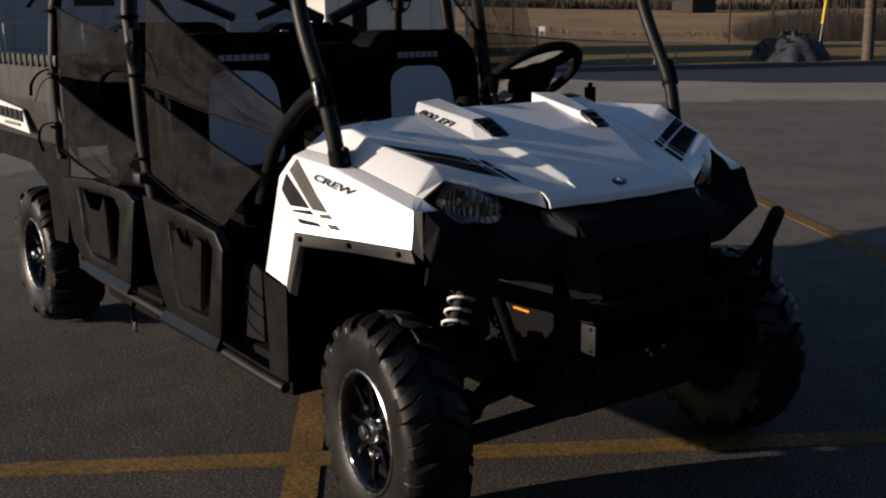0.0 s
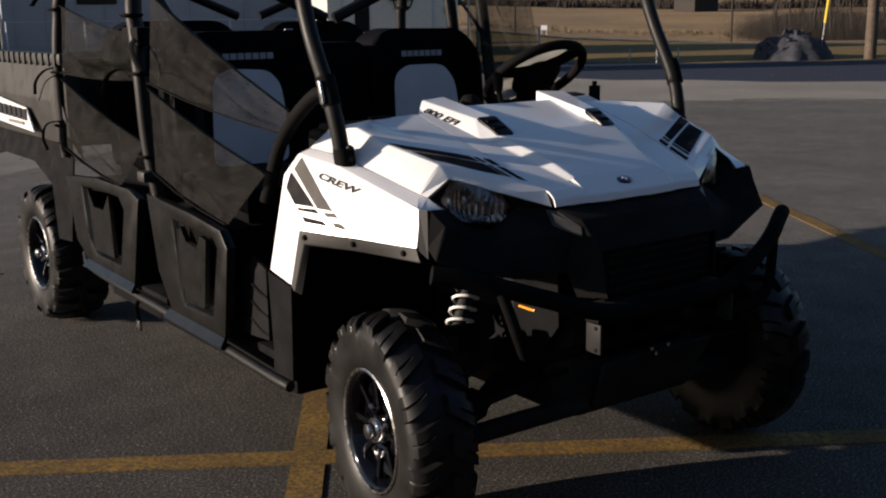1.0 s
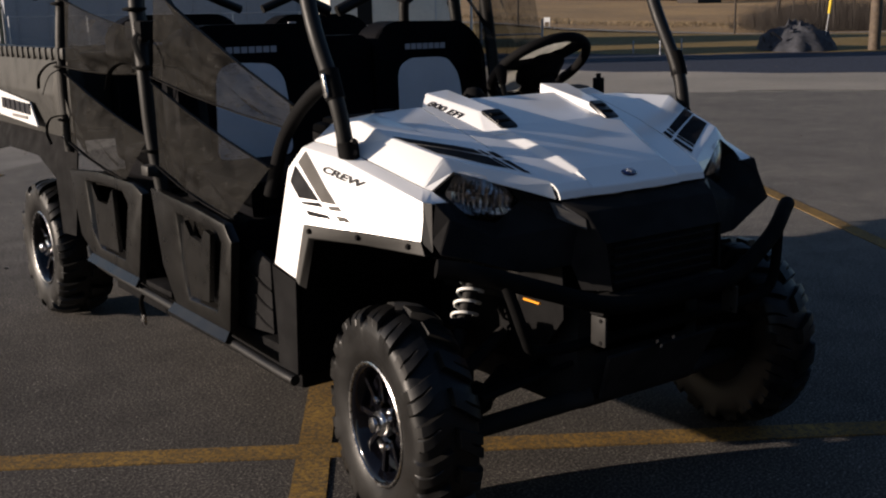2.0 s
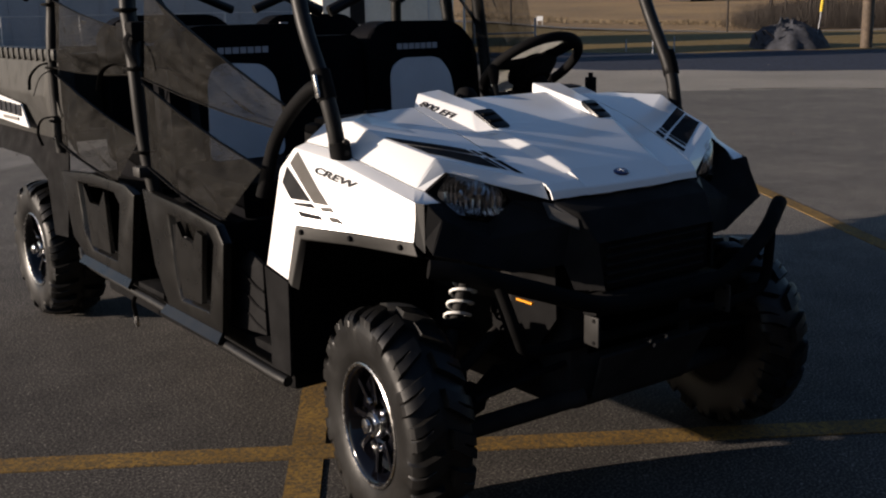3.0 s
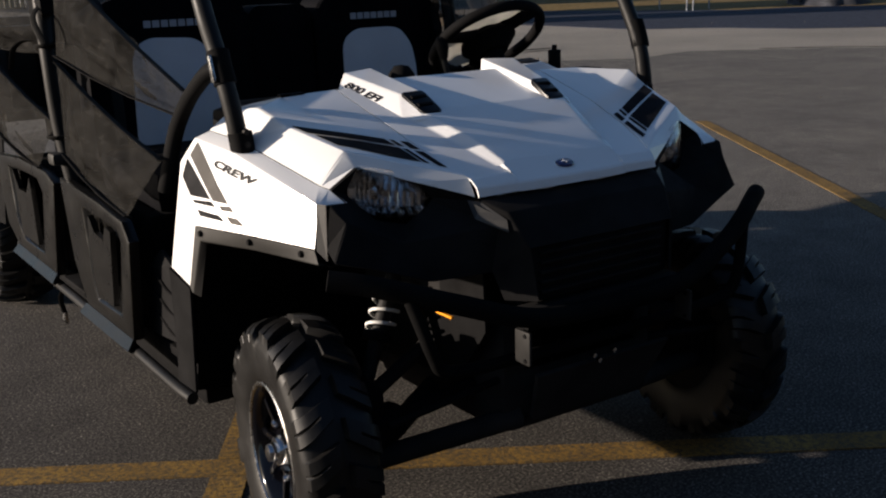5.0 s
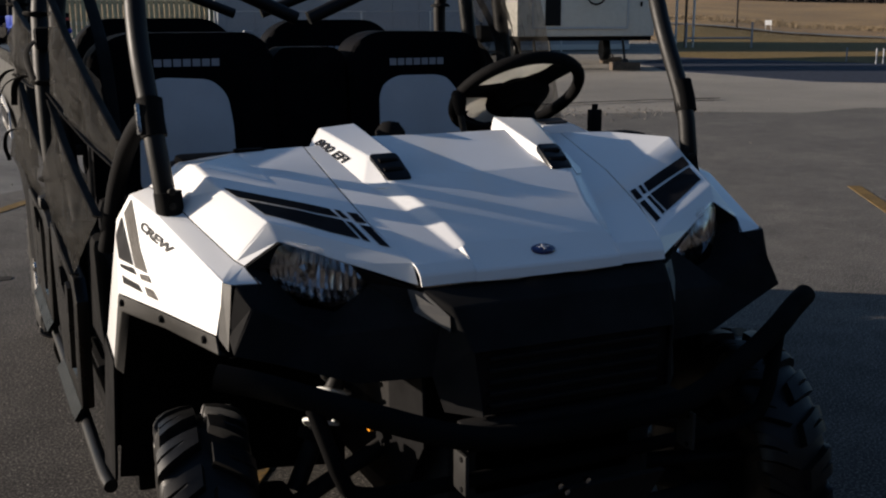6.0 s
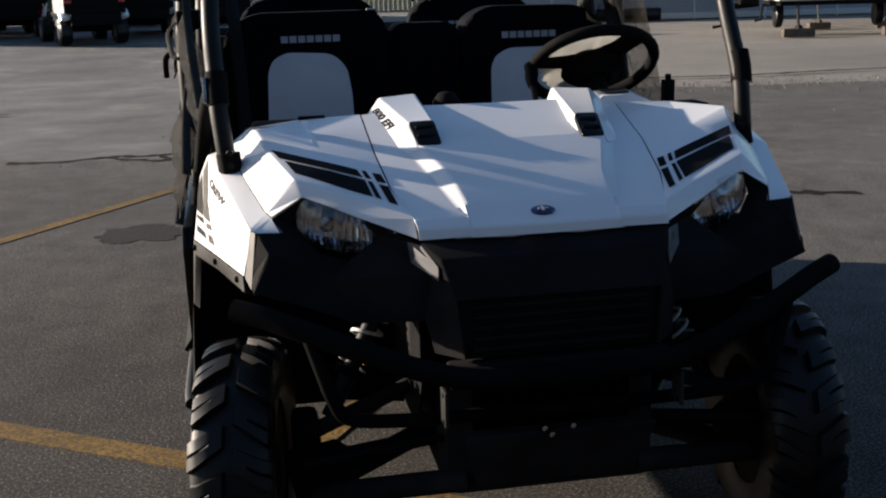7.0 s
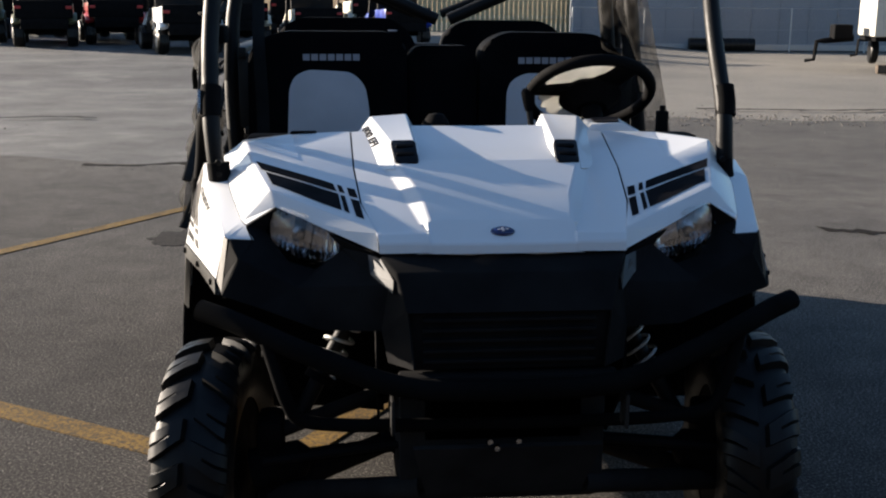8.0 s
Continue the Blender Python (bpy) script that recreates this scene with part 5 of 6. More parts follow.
# ---------------------------------------------------------------- cargo bed
bm = bmesh.new()
for s in (-1, 1):
    add_box(bm, (s * 0.74, 2.7, 1.0), (0.06, 1.25, 0.3), 0.012)
add_box(bm, (0, 2.17, 1.0), (1.48, 0.05, 0.3), 0.012)
add_box(bm, (0, 3.31, 1.0), (1.48, 0.05, 0.3), 0.012)
add_box(bm, (0, 2.7, 0.84), (1.48, 1.25, 0.04), 0.01)
bed = part("cargo_bed", bm, BEDGREY, CAR, "grey plastic cargo bed", 30)
for s in (-1, 1):
    part("bed_rail", box((s * 0.755, 2.7, 1.148), (0.07, 1.28, 0.045), 0.012), BEDGREY, bed, "pale ribbed bed rail", 30)
    for k in range(16):
        part("rail_rib", box((s * 0.792, 2.1 + 0.08 * k, 1.146), (0.012, 0.02, 0.046), 0.004), BEDGREY, bed)
    part("bed_side", shell({"a": (0.79, 2.15, 1.12), "b": (0.79, 3.3, 1.125), "c": (0.8, 3.3, 1.0), "d": (0.8, 2.19, 0.99), "e": (0.775, 3.3, 0.83), "f": (0.775, 2.2, 0.83), "g": (0.775, 2.08, 0.92)},
                           [f.split() for f in ("a b c d", "d c e f", "a d f g")], 0.005, 0.008, s), BEDGREY, bed, "moulded grey bed side", 25)
    lab = part("label", plate([(s * 0.807, y, z) for y, z in ((3.0, 0.985), (2.47, 0.95), (2.385, 0.858), (2.95, 0.875))], 0.006 * -s), WHITE, bed, "white label plate with dark printing")
    for k in range(6):
        y = 2.49 + 0.073 * k
        part("print_block", box((s * 0.816, y, 0.922 + 0.02 * (y - 2.49)), (0.004, 0.052, 0.045)), DECAL_D, lab)
    part("print_block", box((s * 0.816, 2.62, 0.885), (0.004, 0.22, 0.012)), DECAL_L, lab)
    part("rear_fender", shell({"a": (0.76, 2.3, 0.83), "b": (0.76, 3.2, 0.83), "c": (0.79, 3.15, 0.7), "d": (0.79, 2.95, 0.73), "e": (0.79, 2.5, 0.73), "f": (0.79, 2.28, 0.66), "g": (0.76, 2.08, 0.78), "h": (0.78, 2.12, 0.45), "i": (0.785, 2.27, 0.44)},
                              [("a", "b", "c", "d", "e", "f"), ("a", "f", "i", "h", "g")], 0.006, 0.006, s), BLACK, CAR, "black rear fender", 25)
    part("rear_arm", tube([(s * 0.2, 2.5, 0.38), (s * 0.55, 2.72, 0.3)], 0.02, 10), TUBE, CAR, "", 50)


# ---------------------------------------------------------------- the yard's far side
def polar(az, r, z=None):
    """A place from the yard's near corner: a bearing in degrees, and metres."""
    x, y = -2.03 + r * math.sin(radians(az - 0.64)), -2.02 + r * math.cos(radians(az - 0.64))
    rr, aa = math.hypot(x, y), math.degrees(math.atan2(x, y))
    return Vector((x, y, (terrain_height(rr, aa) - 0.03) if z is None else z))


# long white metal building with seams and a chain-link fence before it
hall = empty("metal_building", (7.4, 35.0, 0.0))
tagged(hall, "long pale sheet-metal building behind a chain-link fence", "building")
HL, HH = 15.0, 4.4
part("wall", box((HL / 2, 4.5, HH / 2), (HL, 9.0, HH), 0.03), WALLWHITE, hall, "pale ribbed metal wall")
for k in range(int(HL / 0.95)):
    part("rib", box((0.4 + 0.95 * k, -0.015, HH / 2), (0.04, 0.03, HH - 0.1), 0.01), WALLWHITE, hall)
part("base_trim", box((HL / 2, -0.02, 0.1), (HL, 0.04, 0.2), 0.01), GALV, hall)
part("roof", box((HL / 2, 4.5, HH + 0.08), (HL + 0.5, 9.5, 0.16), 0.03), GALV, hall)
part("window", box((3.0, -0.02, 2.3), (1.3, 0.06, 0.7), 0.02), VENT, hall, "dark window")
hall.rotation_euler = (0, 0, radians(-11))

fence = empty("chain_link_fence", (7.3, 34.2, 0.0))
tagged(fence, "grey chain-link fence with galvanised posts", "fence")
FL = 14.4
for k in range(7):
    part("post", tube([(2.4 * k, 0, -0.1), (2.4 * k, 0, 1.42)], 0.028, 8), GALV, fence)
part("top_rail", tube([(0, 0, 1.4), (FL, 0, 1.4)], 0.02, 8), GALV, fence)
part("wire", tube([(0, 0, 0.7), (FL, 0, 0.7)], 0.005, 5), GALV, fence)
bm = bmesh.new()
for k in range(120):
    x = 0.12 * k
    for sgn in (-1, 1):
        if 0 <= x + sgn * 0.7 <= FL:
            add_tube(bm, [(x, 0.004 * sgn, 0.02), (x + sgn * 0.7, 0.004 * sgn, 1.4)], 0.0015, 3)
tagged(part("mesh", bm, GALV, fence), kind="stuff")
fence.rotation_euler = (0, 0, radians(-11))

tan = empty("picket_fence", (4.8, 36.2, 0.1))
tagged(tan, "weathered tan board fence", "fence")
for k in range(36):
    part("board", box((-3.2 + 0.17 * k, 0, 0.95 + 0.03 * noise.noise(Vector((k * 3.3, 0, 0)))), (0.14, 0.025, 2.0), 0.005), BROWNFENCE, tan)
for z in (0.4, 1.6):
    part("rail", box((-0.1, 0.04, z), (6.3, 0.05, 0.09)), WOOD, tan)

beam = part("black_pipe", tube([(0, 0, 0), (1.0, 0, 0), (2.05, 0, 0)], 0.2, 14), RUBBER, None, "", 50)
tagged(beam, "black corrugated pipe length lying by the fence", "pipe")
for k in range(12):
    part("corrugation", tube([(0.04 + 0.165 * k, 0, 0), (0.12 + 0.165 * k, 0, 0)], 0.212, 14), RUBBER, beam, "", 40)
beam.matrix_basis = pose(11.15, 33.55, 0.2, 0, 0, -10) @ Matrix.Scale(1.06, 4)


# site trailer on jacks
def site_trailer():
    t = empty("site_trailer", (12.72, 20.26, -0.01))
    tagged(t, "cream box trailer standing on jacks and timber blocks", "trailer")
    body = part("body", box((0.1, 1.25, 2.2), (4.16, 2.5, 2.7), 0.05), CAMPER, t, "cream metal trailer body", 30)
    frame_bm = box((0.1, 1.25, 0.8), (4.05, 2.3, 0.12), 0.02)
    part("under_frame", frame_bm, BLACK, t)
    door = part("hatch", box((-0.1, -0.02, 1.9), (2.9, 0.04, 1.7), 0.012), CAMPER, t, "panelled service hatch", 30)
    for z, sx, sz in ((1.06, 2.9, 0.05), (2.74, 2.9, 0.05)):
        part("trim", box((-0.1, -0.045, z), (sx, 0.02, sz), 0.006), GALV, door)
    for x in (-1.53, 1.33):
        part("trim", box((x, -0.045, 1.9), (0.05, 0.02, 1.7), 0.006), GALV, door)
    part("window", box((-0.92, -0.05, 1.62), (0.46, 0.03, 1.0), 0.01), VENT, door, "dark narrow window")
    vent = part("vent_hood", box((0.32, -0.12, 2.1), (0.75, 0.2, 0.35), 0.03), BLACK, t, "black vent hood", 30)
    part("guard_ring", tube([(0.32 + 0.3 * math.cos(a), -0.2, 1.95 + 0.3 * math.sin(a)) for a in [k * math.pi / 10 for k in range(20)]], 0.025, 6, True), BLACK, vent, "", 60)
    part("lock", box((1.75, -0.03, 1.66), (0.05, 0.05, 0.12), 0.01), BLACK, t)
    for x, y in ((-1.75, 1.2), (1.05, 1.2)):
        ty = lathe([(0.0, -0.1), (0.2, -0.1), (0.27, -0.11), (0.31, -0.08), (0.32, 0.0), (0.31, 0.08), (0.27, 0.11), (0.2, 0.1), (0.0, 0.1)], 24)
        ty.transform(Matrix.Translation((x, y, 0.49)) )
        part("tyre", ty, RUBBER, t, "", 40)
    for x in (-1.45, 1.25):
        part("timber_block", box((x, -0.15, 0.1), (0.85, 0.32, 0.2), 0.015), WOOD, t, "weathered timber block")
        part("jack", tube([(x, -0.15, 0.19), (x, -0.15, 0.26), (x, -0.12, 0.28), (x, 0.1, 0.78)], [0.13, 0.1, 0.04, 0.04], 8), STEEL, t)
    part("tongue", tube([(-2.3, 1.25, 0.8), (-3.1, 1.25, 0.72), (-3.3, 1.25, 0.7), (-3.35, 1.25, 0.25), (-3.6, 1.25, 0.22)], [0.09, 0.07, 0.06, 0.05, 0.04], 8), BLACK, t)
    part("tongue_box", box((-2.65, 1.25, 0.95), (0.5, 0.9, 0.35), 0.03), BLACK, t)
    part("ladder_rail", tube([(-2.42, -0.03, 2.6), (-2.55, -0.05, 2.6), (-2.55, -0.05, 2.5), (-2.42, -0.03, 2.5)], 0.02, 6), GALV, t)
    t.rotation_euler = (0, 0, radians(-17))
    t.scale = (0.8, 0.9, 0.92)
    return t


front_box = site_trailer()
# hidden copy, added only to broaden the shadow thrown past the trailer
behind = copy_thing(front_box, Matrix.Translation((1.9, 3.1, 0.0)) @ front_box.matrix_basis @ Matrix.Diagonal((0.96, 1.45, 1, 1)))
for c in list(behind.children):
    if c.name.startswith("tyre"):
        bpy.data.objects.remove(c)
tagged(behind, "unseen second box trailer added behind the first to widen its shadow", "trailer")


# parked utility vehicles on the far side of the yard
def far_wheel(parent, x, y, r=0.31):
    ty = lathe([(0.17, -0.13), (0.25, -0.135), (0.28, -0.125), (0.3, -0.11), (0.295, -0.06), (0.31, -0.05), (0.31, 0.05), (0.295, 0.06), (0.3, 0.11), (0.25, 0.135), (0.17, 0.13)], 36)
    for i, v in enumerate(ty.verts):
        k = 1.0 if (i // 2) % 2 else 0.94
        if math.hypot(v.co.y, v.co.z) > 0.27:
            v.co.y, v.co.z = v.co.y * k, v.co.z * k
    t = part("wheel", ty, RUBBER, parent, "knobbly tyre on a light wheel", 35)
    t.location = (x, y, r)
    part("rim", lathe([(0.0, -0.1), (0.06, -0.1), (0.1, -0.05), (0.15, -0.06), (0.172, -0.125), (0.17, 0.12), (0.0, 0.1)], 20), GALV, t, "", 40)


def far_vehicle(name, label, body_mat):
    v = empty(name)
    tagged(v, label, "utility vehicle", "vehicles parked across the yard")
    L = 2.5
    part("chassis", box((0, 0.2 * L, 0.42), (1.0, L, 0.26), 0.04), BLACK, v, "", 30)
    part("hood", shell({"a": (0.5, -0.5, 0.82), "b": (-0.5, -0.5, 0.82), "c": (0.6, 0.35, 1.02), "d": (-0.6, 0.35, 1.02), "e": (0.62, -0.45, 0.62), "f": (-0.62, -0.45, 0.62), "g": (0.68, 0.4, 0.66), "h": (-0.68, 0.4, 0.66)},
                       [("a", "b", "d", "c"), ("a", "c", "g", "e"), ("b", "f", "h", "d"), ("a", "e", "f", "b")], 0.01, 0.03), body_mat, v, "painted hood and front fenders", 30)
    part("grille", box((0, -0.5, 0.58), (0.9, 0.1, 0.3), 0.04), BLACK, v, "", 30)
    part("bumper", tube(smooth_path([(-0.5, -0.5, 0.5), (-0.4, -0.62, 0.5), (0.4, -0.62, 0.5), (0.5, -0.5, 0.5)], 4), 0.03, 8), TUBE, v, "", 40)
    part("cargo_bed", box((0, 1.75, 0.88), (1.36, 1.05, 0.34), 0.04), body_mat, v, "painted cargo bed", 30)
    part("tailgate", box((0, 2.3, 0.9), (1.34, 0.06, 0.42), 0.02), BLACK, v, "black tailgate", 30)
    part("rear_bumper", box((0, 2.3, 0.56), (1.1, 0.1, 0.26), 0.03), BLACK, v, "", 30)
    part("rear_screen", box((0, 1.27, 1.45), (1.16, 0.03, 0.85), 0.02), VENT, v, "dark rear screen", 30)
    for s in (-1, 1):
        part("rear_light", box((s * 0.58, 2.335, 0.95), (0.14, 0.03, 0.07), 0.01), RED, v)
        part("headlight", box((s * 0.42, -0.52, 0.74), (0.16, 0.05, 0.09), 0.02), REFLECTOR, v)
        part("side_panel", box((s * 0.66, 0.85, 0.6), (0.05, 0.75, 0.3), 0.03), BLACK, v, "", 30)
        part("cage_side", tube(smooth_path([(s * 0.6, 0.35, 0.95), (s * 0.58, 0.6, 1.85), (s * 0.58, 1.2, 1.9), (s * 0.6, 1.3, 0.9)], 6), 0.025, 8), TUBE, v, "", 40)
        part("fender", tube([(s * 0.64, 1.85 + 0.44 * math.cos(radians(a)), 0.33 + 0.44 * math.sin(radians(a))) for a in range(35, 146, 10)], 0.12, 10, False, 0.45), body_mat, v, "painted rear wheel arch", 40)
        part("rear_corner", box((s * 0.62, 2.1, 0.92), (0.12, 0.36, 0.3), 0.04), body_mat, v, "painted bed corner", 30)
    for y in (0.6, 1.25):
        part("cage_bar", tube([(-0.58, y, 1.88), (0.58, y, 1.88)], 0.025, 8), TUBE, v, "", 40)
    part("seat", box((0, 0.95, 0.78), (1.2, 0.5, 0.14), 0.04), VINYL, v, "", 30)
    part("seat_back", box((0, 1.2, 1.05), (1.2, 0.12, 0.5), 0.04), VINYL, v, "", 30)
    for x in (-0.62, 0.62):
        for y in (-0.05, 1.85):
            far_wheel(v, x, y)
    return v


def parked(name_label, mat, x, y, rz, size=1.28):
    """Parked with the middle of its rear axle at x, y, its rear towards the yard."""
    z = terrain_height(math.hypot(x, y), math.degrees(math.atan2(x, y))) - 0.03
    v = far_vehicle("utility_vehicle", name_label, mat)
    v.matrix_basis = Matrix.Translation((x, y, z)) @ Matrix.Rotation(radians(rz), 4, "Z") @ Matrix.Scale(size, 4) @ Matrix.Translation((0, -1.85, 0))
    return v


parked("olive green utility vehicle with a black rear parked on gravel", OLIVE, -8.09, 26.91, 193, 1.056)
parked("red utility vehicle with black bed parked on gravel", RED, -6.58, 28.18, 198, 1.056)
parked("white utility vehicle with bright wheels parked on gravel", WHITE, -4.16, 24.87, 201, 1.056)
parked("tan utility vehicle parked beside the others", TAN, -3.1, 26.9, 188, 1.056)
parked("cream utility vehicle parked near the board fence", TAN, -1.12, 27.3, 192, 0.949)
parked("blue utility vehicle parked by the board fence", BLUEBODY, 1.26, 27.97, 195, 0.949)
parked("dark olive utility vehicle at the end of the row", OLIVE, -10.29, 28.20, 193, 1.056)

for label, mat, x, y, rz in (("grey-green utility vehicle standing in the second row", OLIVE, -10.3, 31.9, 190), ("black-bodied utility vehicle standing in the second row", STEEL, -8.25, 31.5, 196), ("dark utility vehicle between two others in the second row", STEEL, -6.3, 32.0, 187),
                             ("red utility vehicle deep in the second row", RED, -4.05, 31.8, 192), ("dark utility vehicle by the board fence", STEEL, -1.9, 31.6, 185), ("pale utility vehicle by the board fence", TAN, 0.45, 32.2, 195)):
    parked(label, mat, x, y, rz, 1.056)


# road, posts, sign, poles, rubble and woods beyond the yard
def road_strip():
    bm = bmesh.new()
    prev = None
    for az, r in [(4 + 3 * k, 118 - 14 * math.sin(radians((4 + 3 * k) * 1.7))) for k in range(33)]:
        a, b = polar(az, r - 5), polar(az, r + 5)
        a.z += 0.12
        b.z += 0.12
        va, vb = bm.verts.new(a), bm.verts.new(b)
        if prev:
            bm.faces.new((prev[0], va, vb, prev[1]))
        prev = (va, vb)
    bmesh.ops.solidify(bm, geom=list(bm.faces), thickness=0.3)
    tagged(part("road", bm, ROAD, None, "", 60), "pale country road crossing below a field", "road", kind="structure")


road_strip()


def pole(loc, h, r, mat, label, arm=True):
    p = part("utility_pole", tube([(0, 0, -0.2), (0, 0, h)], [r, r * 0.7], 12), mat, None, "", 50, loc)
    tagged(p, label, "utility pole")
    if arm:
        part("cross_arm", box((0, 0, h - 0.8), (2.2, 0.1, 0.12), 0.01), WOOD, p)
    return p


pole(polar(58.25, 34), 9.0, 0.17, WOOD, "weathered wooden utility pole at the yard's edge")
for az in (40.6, 51.6, 30.0, 62.0):
    pole(polar(az, 104), 9.5, 0.1, BARK, "dark slim utility pole along the road")
guy = part("guy_wire", tube([polar(55.9, 34), polar(57.4, 34) + Vector((0, 0, 9))], 0.012, 6), GALV)
tagged(guy, "steel guy wire with a yellow sleeve", "guy wire")
g0, g1v = polar(55.9, 34), polar(57.4, 34) + Vector((0, 0, 9))
part("sleeve", tube([g0.lerp(g1v, 0.12), g0.lerp(g1v, 0.36)], 0.045, 8), YELMARK, guy, "yellow guard sleeve")

sg = empty("road_sign", polar(42.1, 111))
tagged(sg, "small white sign board on two legs", "sign")
part("board", box((0, 0, 1.25), (1.0, 0.05, 0.75), 0.01), WHITE, sg)
for x in (-0.4, 0.4):
    part("leg", box((x, 0, 0.45), (0.07, 0.06, 1.5), 0.005), WHITE, sg)
sg.rotation_euler = (0, 0, radians(-42))
sg.scale = (0.62, 0.62, 0.62)

gate = empty("rail_fence", (25.1, 30.7, -0.02))
tagged(gate, "low white rail between posts", "fence")
a, b = Vector((-1.15, 0.45, 0)), Vector((1.15, -0.45, 0))
part("rail", tube([a + Vector((0, 0, 0.42)), b + Vector((0, 0, 0.42))], 0.035, 8), WALLWHITE, gate)
for t in (0, 1):
    p = a.lerp(b, t)
    part("post", tube([p, p + Vector((0, 0, 1.0))], 0.04, 8), WALLWHITE, gate)
for k, dx in enumerate((-0.75, -0.45, -0.2)):
    pp = part("tall_post", tube([(24.9 + dx, 31.6 - dx * 0.6, -0.1), (24.9 + dx, 31.6 - dx * 0.6, 4.6 + 0.5 * k)], 0.05, 8), GALV if k != 1 else WOOD, None, "", 50)
    tagged(pp, "tall upright post beside the gate", "post", "upright posts")
for x, y, h in ((21.65, 20.9, 0.34), (21.35, 19.55, 0.36), (21.55, 19.5, 0.36), (22.3, 19.6, 0.4)):
    pp = part("marker_post", tube([(x, y, -0.1), (x, y, h)], 0.022, 8), WALLWHITE, None, "", 50)
    part("cap", tube([(x, y, h), (x, y, h + 0.02)], 0.027, 8), WALLWHITE, pp)
    tagged(pp, "short white marker post at the edge of the shade strip", "post", "marker posts")


def heap(name, label, loc, rx, ry, h, mat, seed, n=28):
    bm = bmesh.new()
    bmesh.ops.create_icosphere(bm, subdivisions=4, radius=1.0)
    for v in bm.verts:
        q = v.co.copy()
        f = 1 + 0.22 * noise.noise(q * 2.2 + Vector((seed, 0, 0))) + 0.12 * noise.noise(q * 6 + Vector((0, seed, 0)))
        spread = 1.35 - 0.75 * max(0.0, q.z)
        g = 1 + 0.2 * noise.noise(q * 11 + Vector((seed, 4, 0)))
        v.co = Vector((q.x * rx * f * spread, q.y * ry * f * spread, max(-0.1, math.copysign(abs(q.z) ** 0.62, q.z) * h * f * g)))
    ob = part(name, bm, mat, None, "", 70, loc)
    tagged(ob, label, "heap")
    return ob


rub = heap("dirt_mound", "dark mound of rubble and brush at the yard's edge", polar(54.6, 34.2), 0.8, 0.9, 0.82, PILE, 3)
for k in range(26):
    a, rr = random.random() * 6.283, 0.3 + random.random() * 0.9
    z = max(0.02, 0.85 * (1 - (rr / 1.2) ** 2))
    d = Vector((random.uniform(-1, 1), random.uniform(-1, 1), random.uniform(0.1, 1.0))) * 0.35
    p = Vector((rr * math.cos(a), rr * math.sin(a) * 0.85, z))
    part("stick" if k % 2 else "stone", tube([p, p + d], 0.02, 5) if k % 2 else box(p, (0.12, 0.1, 0.08), 0.02, Matrix.Rotation(k, 3, "Z").to_4x4()), BARK if k % 2 else PILE, rub)


def bare_tree(loc, h, seed):
    """A leafless tree: trunk, forking limbs and a haze of fine twigs."""
    rng = random.Random(seed)
    t = empty("bare_tree", loc)
    tagged(t, "leafless winter tree at the edge of the field", "tree", "bare trees")
    trunk, twigs = bmesh.new(), bmesh.new()

    def grow(p, d, length, r, depth):
        q = p + d * length
        add_tube(trunk if depth < 3 else twigs, [p, p.lerp(q, 0.5) + Vector((rng.uniform(-1, 1), rng.uniform(-1, 1), 0)) * length * 0.06, q], [r, r * 0.85, r * 0.65], 5 if depth < 3 else 3)
        if depth >= 5:
            return
        for _ in range(3 if depth < 4 else 4):
            nd = (d + Vector((rng.uniform(-1, 1), rng.uniform(-1, 1), rng.uniform(-0.2, 0.7))) * 0.75).normalized()
            grow(q, nd, length * rng.uniform(0.58, 0.8), r * 0.62, depth + 1)

    grow(Vector((0, 0, -0.2)), Vector((0, 0, 1)), h * 0.3, h * 0.013, 0)
    part("trunk", trunk, BARK, t)
    part("crown", twigs, BARK, t)
    return t


trees = [bare_tree(polar(56.0, 120), 11, 1), bare_tree(polar(58.2, 112), 12, 2), bare_tree(polar(60.5, 118), 11, 3)]
for k in range(22):
    az = 53.5 + 0.55 * k + random.uniform(-0.3, 0.3)
    c = copy_thing(trees[k % 3], Matrix.Translation(polar(az, random.uniform(112, 150))) @ Matrix.Rotation(k * 1.7, 4, "Z"))
for k in range(26):
    c = copy_thing(trees[k % 3], Matrix.Translation(polar(28 + 1.1 * k + random.uniform(-0.5, 0.5), random.uniform(232, 262))) @ Matrix.Rotation(k * 2.3, 4, "Z"))


def brush_band(name, label, spots, mat, seed, fine=(60, 0.07)):
    """Many small upright tufts, not to be counted."""
    rng = random.Random(seed)
    bm = bmesh.new()
    for p, w, h in spots:
        for _ in range(fine[0]):
            q = p + Vector((rng.gauss(0, w), rng.gauss(0, w), 0))
            hh = h * rng.uniform(0.35, 1.0)
            a = rng.uniform(0, 6.28)
            e = Vector((math.cos(a), math.sin(a), 0)) * fine[1] * h
            tip = q + Vector((rng.uniform(-0.3, 0.3) * h, rng.uniform(-0.3, 0.3) * h, hh))
            v = [bm.verts.new(x) for x in (q - e, q + e, tip + e * 0.5, tip - e * 0.4)]
            bm.faces.new(v)
    ob = part(name, bm, mat)
    tagged(ob, label, "brush", kind="stuff")


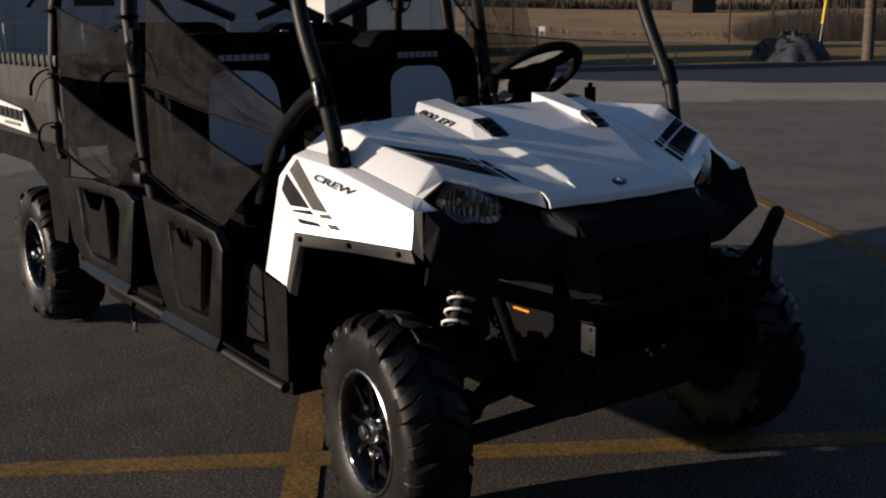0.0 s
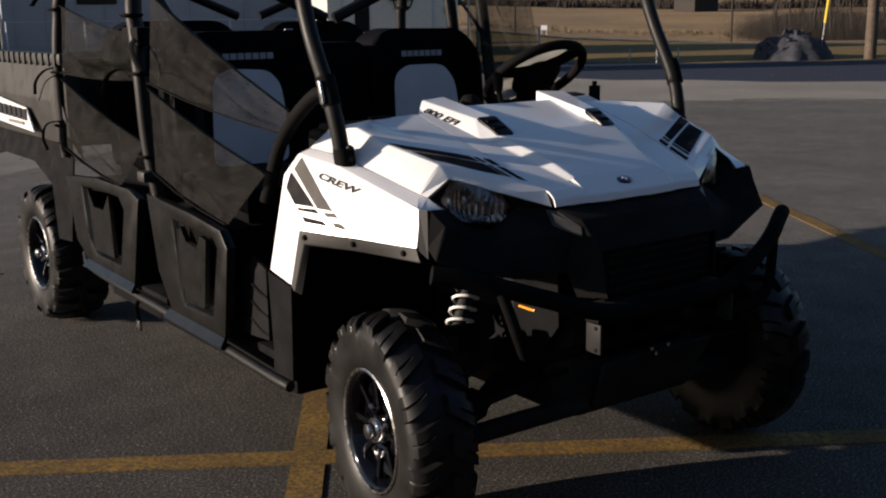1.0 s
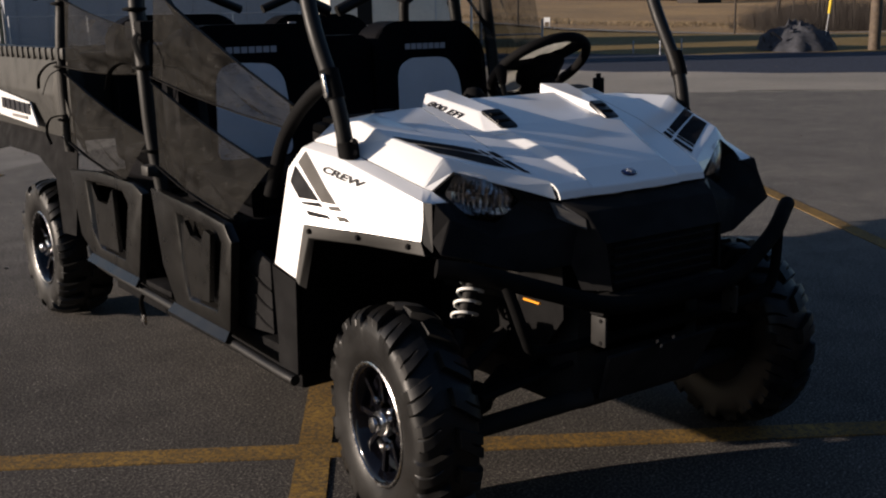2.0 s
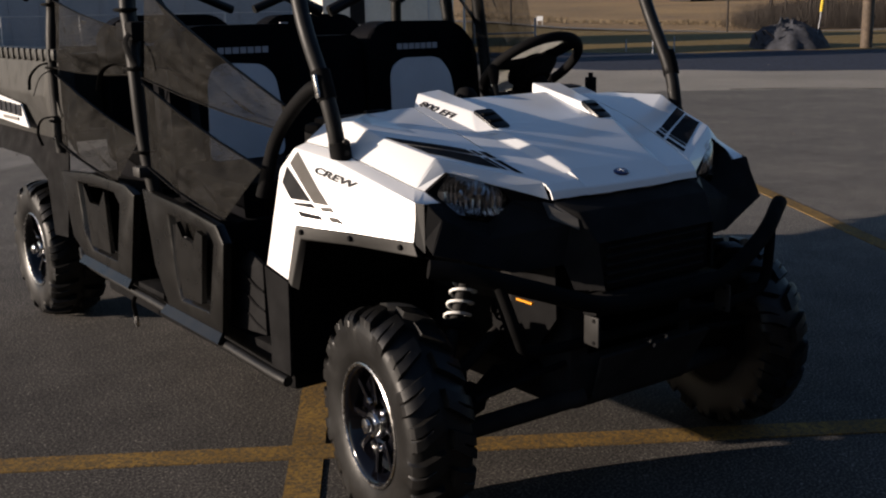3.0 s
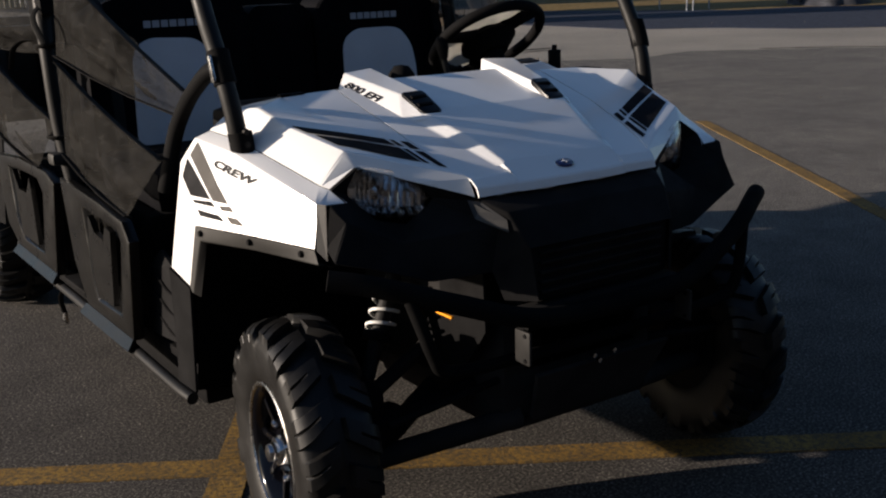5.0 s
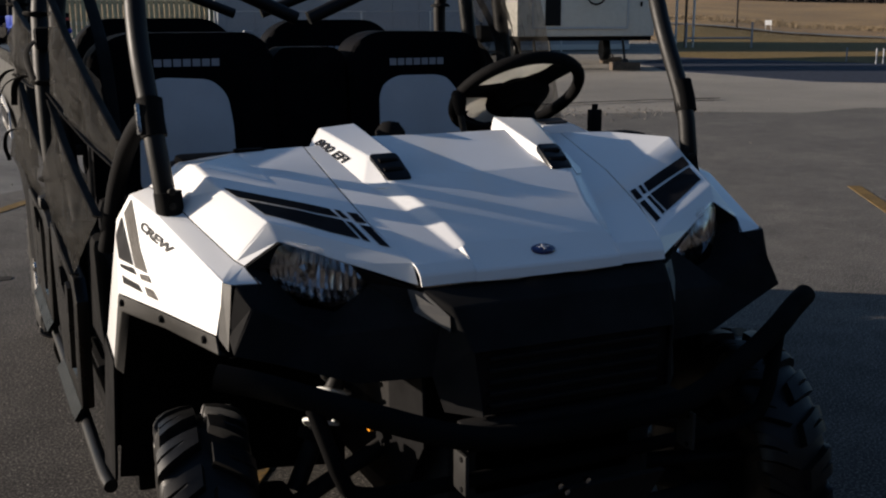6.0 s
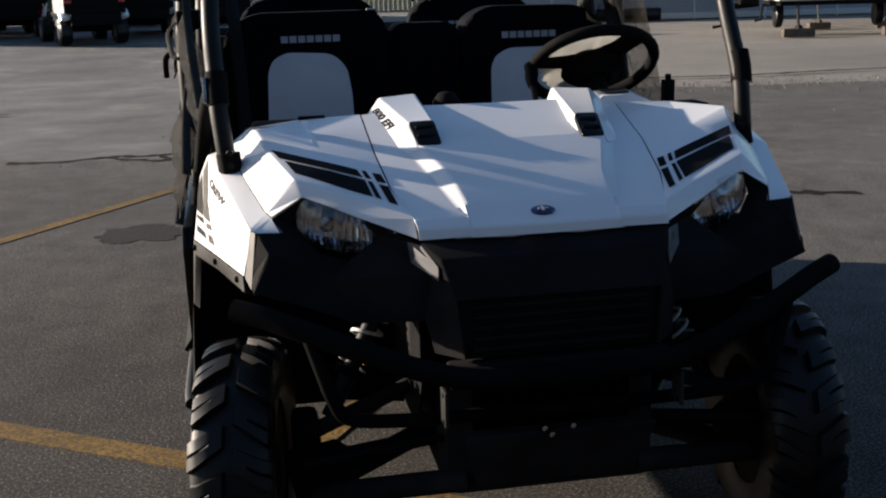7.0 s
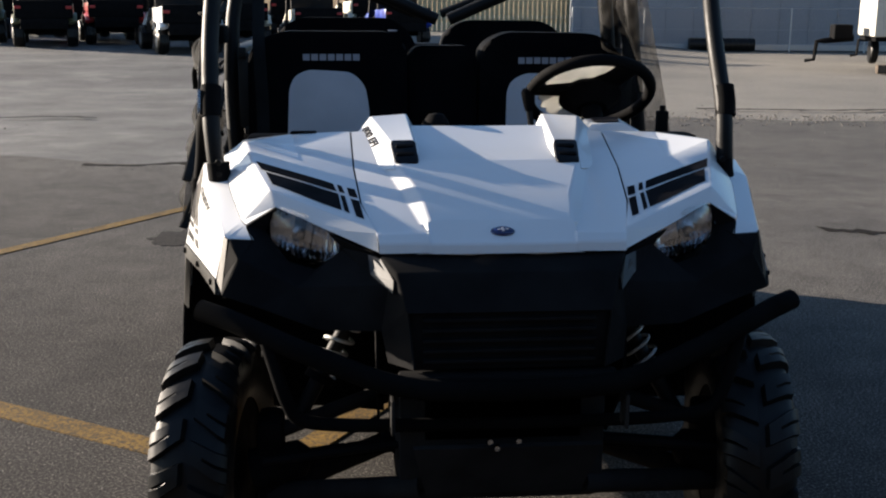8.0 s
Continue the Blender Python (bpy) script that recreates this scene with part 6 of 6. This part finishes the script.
rngb = random.Random(11)
brush_band("roadside_brush", "dry brown brush along the far side of the road", [(polar(28 + 0.25 * k, rngb.uniform(120, 128)), 1.6, rngb.uniform(0.2, 0.5)) for k in range(140)], BRUSH, 1)
brush_band("hedge_bushes", "dark bushes along the top of the field", [(polar(30 + 0.42 * k, rngb.uniform(222, 235)), 2.2, rngb.uniform(0.8, 3.0)) for k in range(72)], BARK, 2, (150, 0.04))
brush_band("verge_grass", "dry grass verge between yard and road", [(polar(36 + 0.2 * k, rngb.uniform(46, 90)), 1.4, rngb.uniform(0.06, 0.16)) for k in range(130)], BRUSH, 3)
brush_band("wood_brush", "tangled brown undergrowth under the bare trees", [(polar(53 + 0.12 * k, rngb.uniform(112, 145)), 1.8, rngb.uniform(0.8, 3.0)) for k in range(110)], BARK, 4, (700, 0.004))

barn = empty("far_barn", polar(49.8, 210))
tagged(barn, "small dark barn at the top of the field", "barn")
part("wall", box((0, 0, 1.1), (6.5, 5, 2.4), 0.05), BARK, barn)
part("roof", shell({"a": (-3.5, -2.8, 2.2), "b": (3.5, -2.8, 2.2), "c": (3.5, 0, 3.4), "d": (-3.5, 0, 3.4), "e": (-3.5, 2.8, 2.2), "f": (3.5, 2.8, 2.2)}, [("a", "b", "c", "d"), ("d", "c", "f", "e")], 0.15, 0), STEEL, barn)

# loose stones along the ragged edge of the asphalt
bm = bmesh.new()
rs = random.Random(5)
for k in range(900):
    i = rs.randrange(4, 8)
    p = Vector((*edge[i], 0)).lerp(Vector((*edge[i + 1], 0)), rs.random())
    p += Vector((rs.gauss(0, 0.5), rs.gauss(0, 0.45), 0))
    sz = rs.uniform(0.006, 0.022)
    add_box(bm, (p.x, p.y, sz * 0.25), (sz, sz * rs.uniform(0.6, 1.2), sz * 0.7), 0, Matrix.Rotation(rs.uniform(0, 3), 3, "Z").to_4x4())
for k in range(500):
    p = Vector((rs.uniform(-6, 18), rs.uniform(3, 34), 0))
    sz = rs.uniform(0.006, 0.02)
    add_box(bm, (p.x, p.y, sz * 0.2), (sz, sz * 0.8, sz * 0.6), 0, Matrix.Rotation(rs.uniform(0, 3), 3, "Z").to_4x4())
tagged(part("loose_stones", bm, STONES), "loose pale stones along the pavement edge", "stones", kind="stuff")
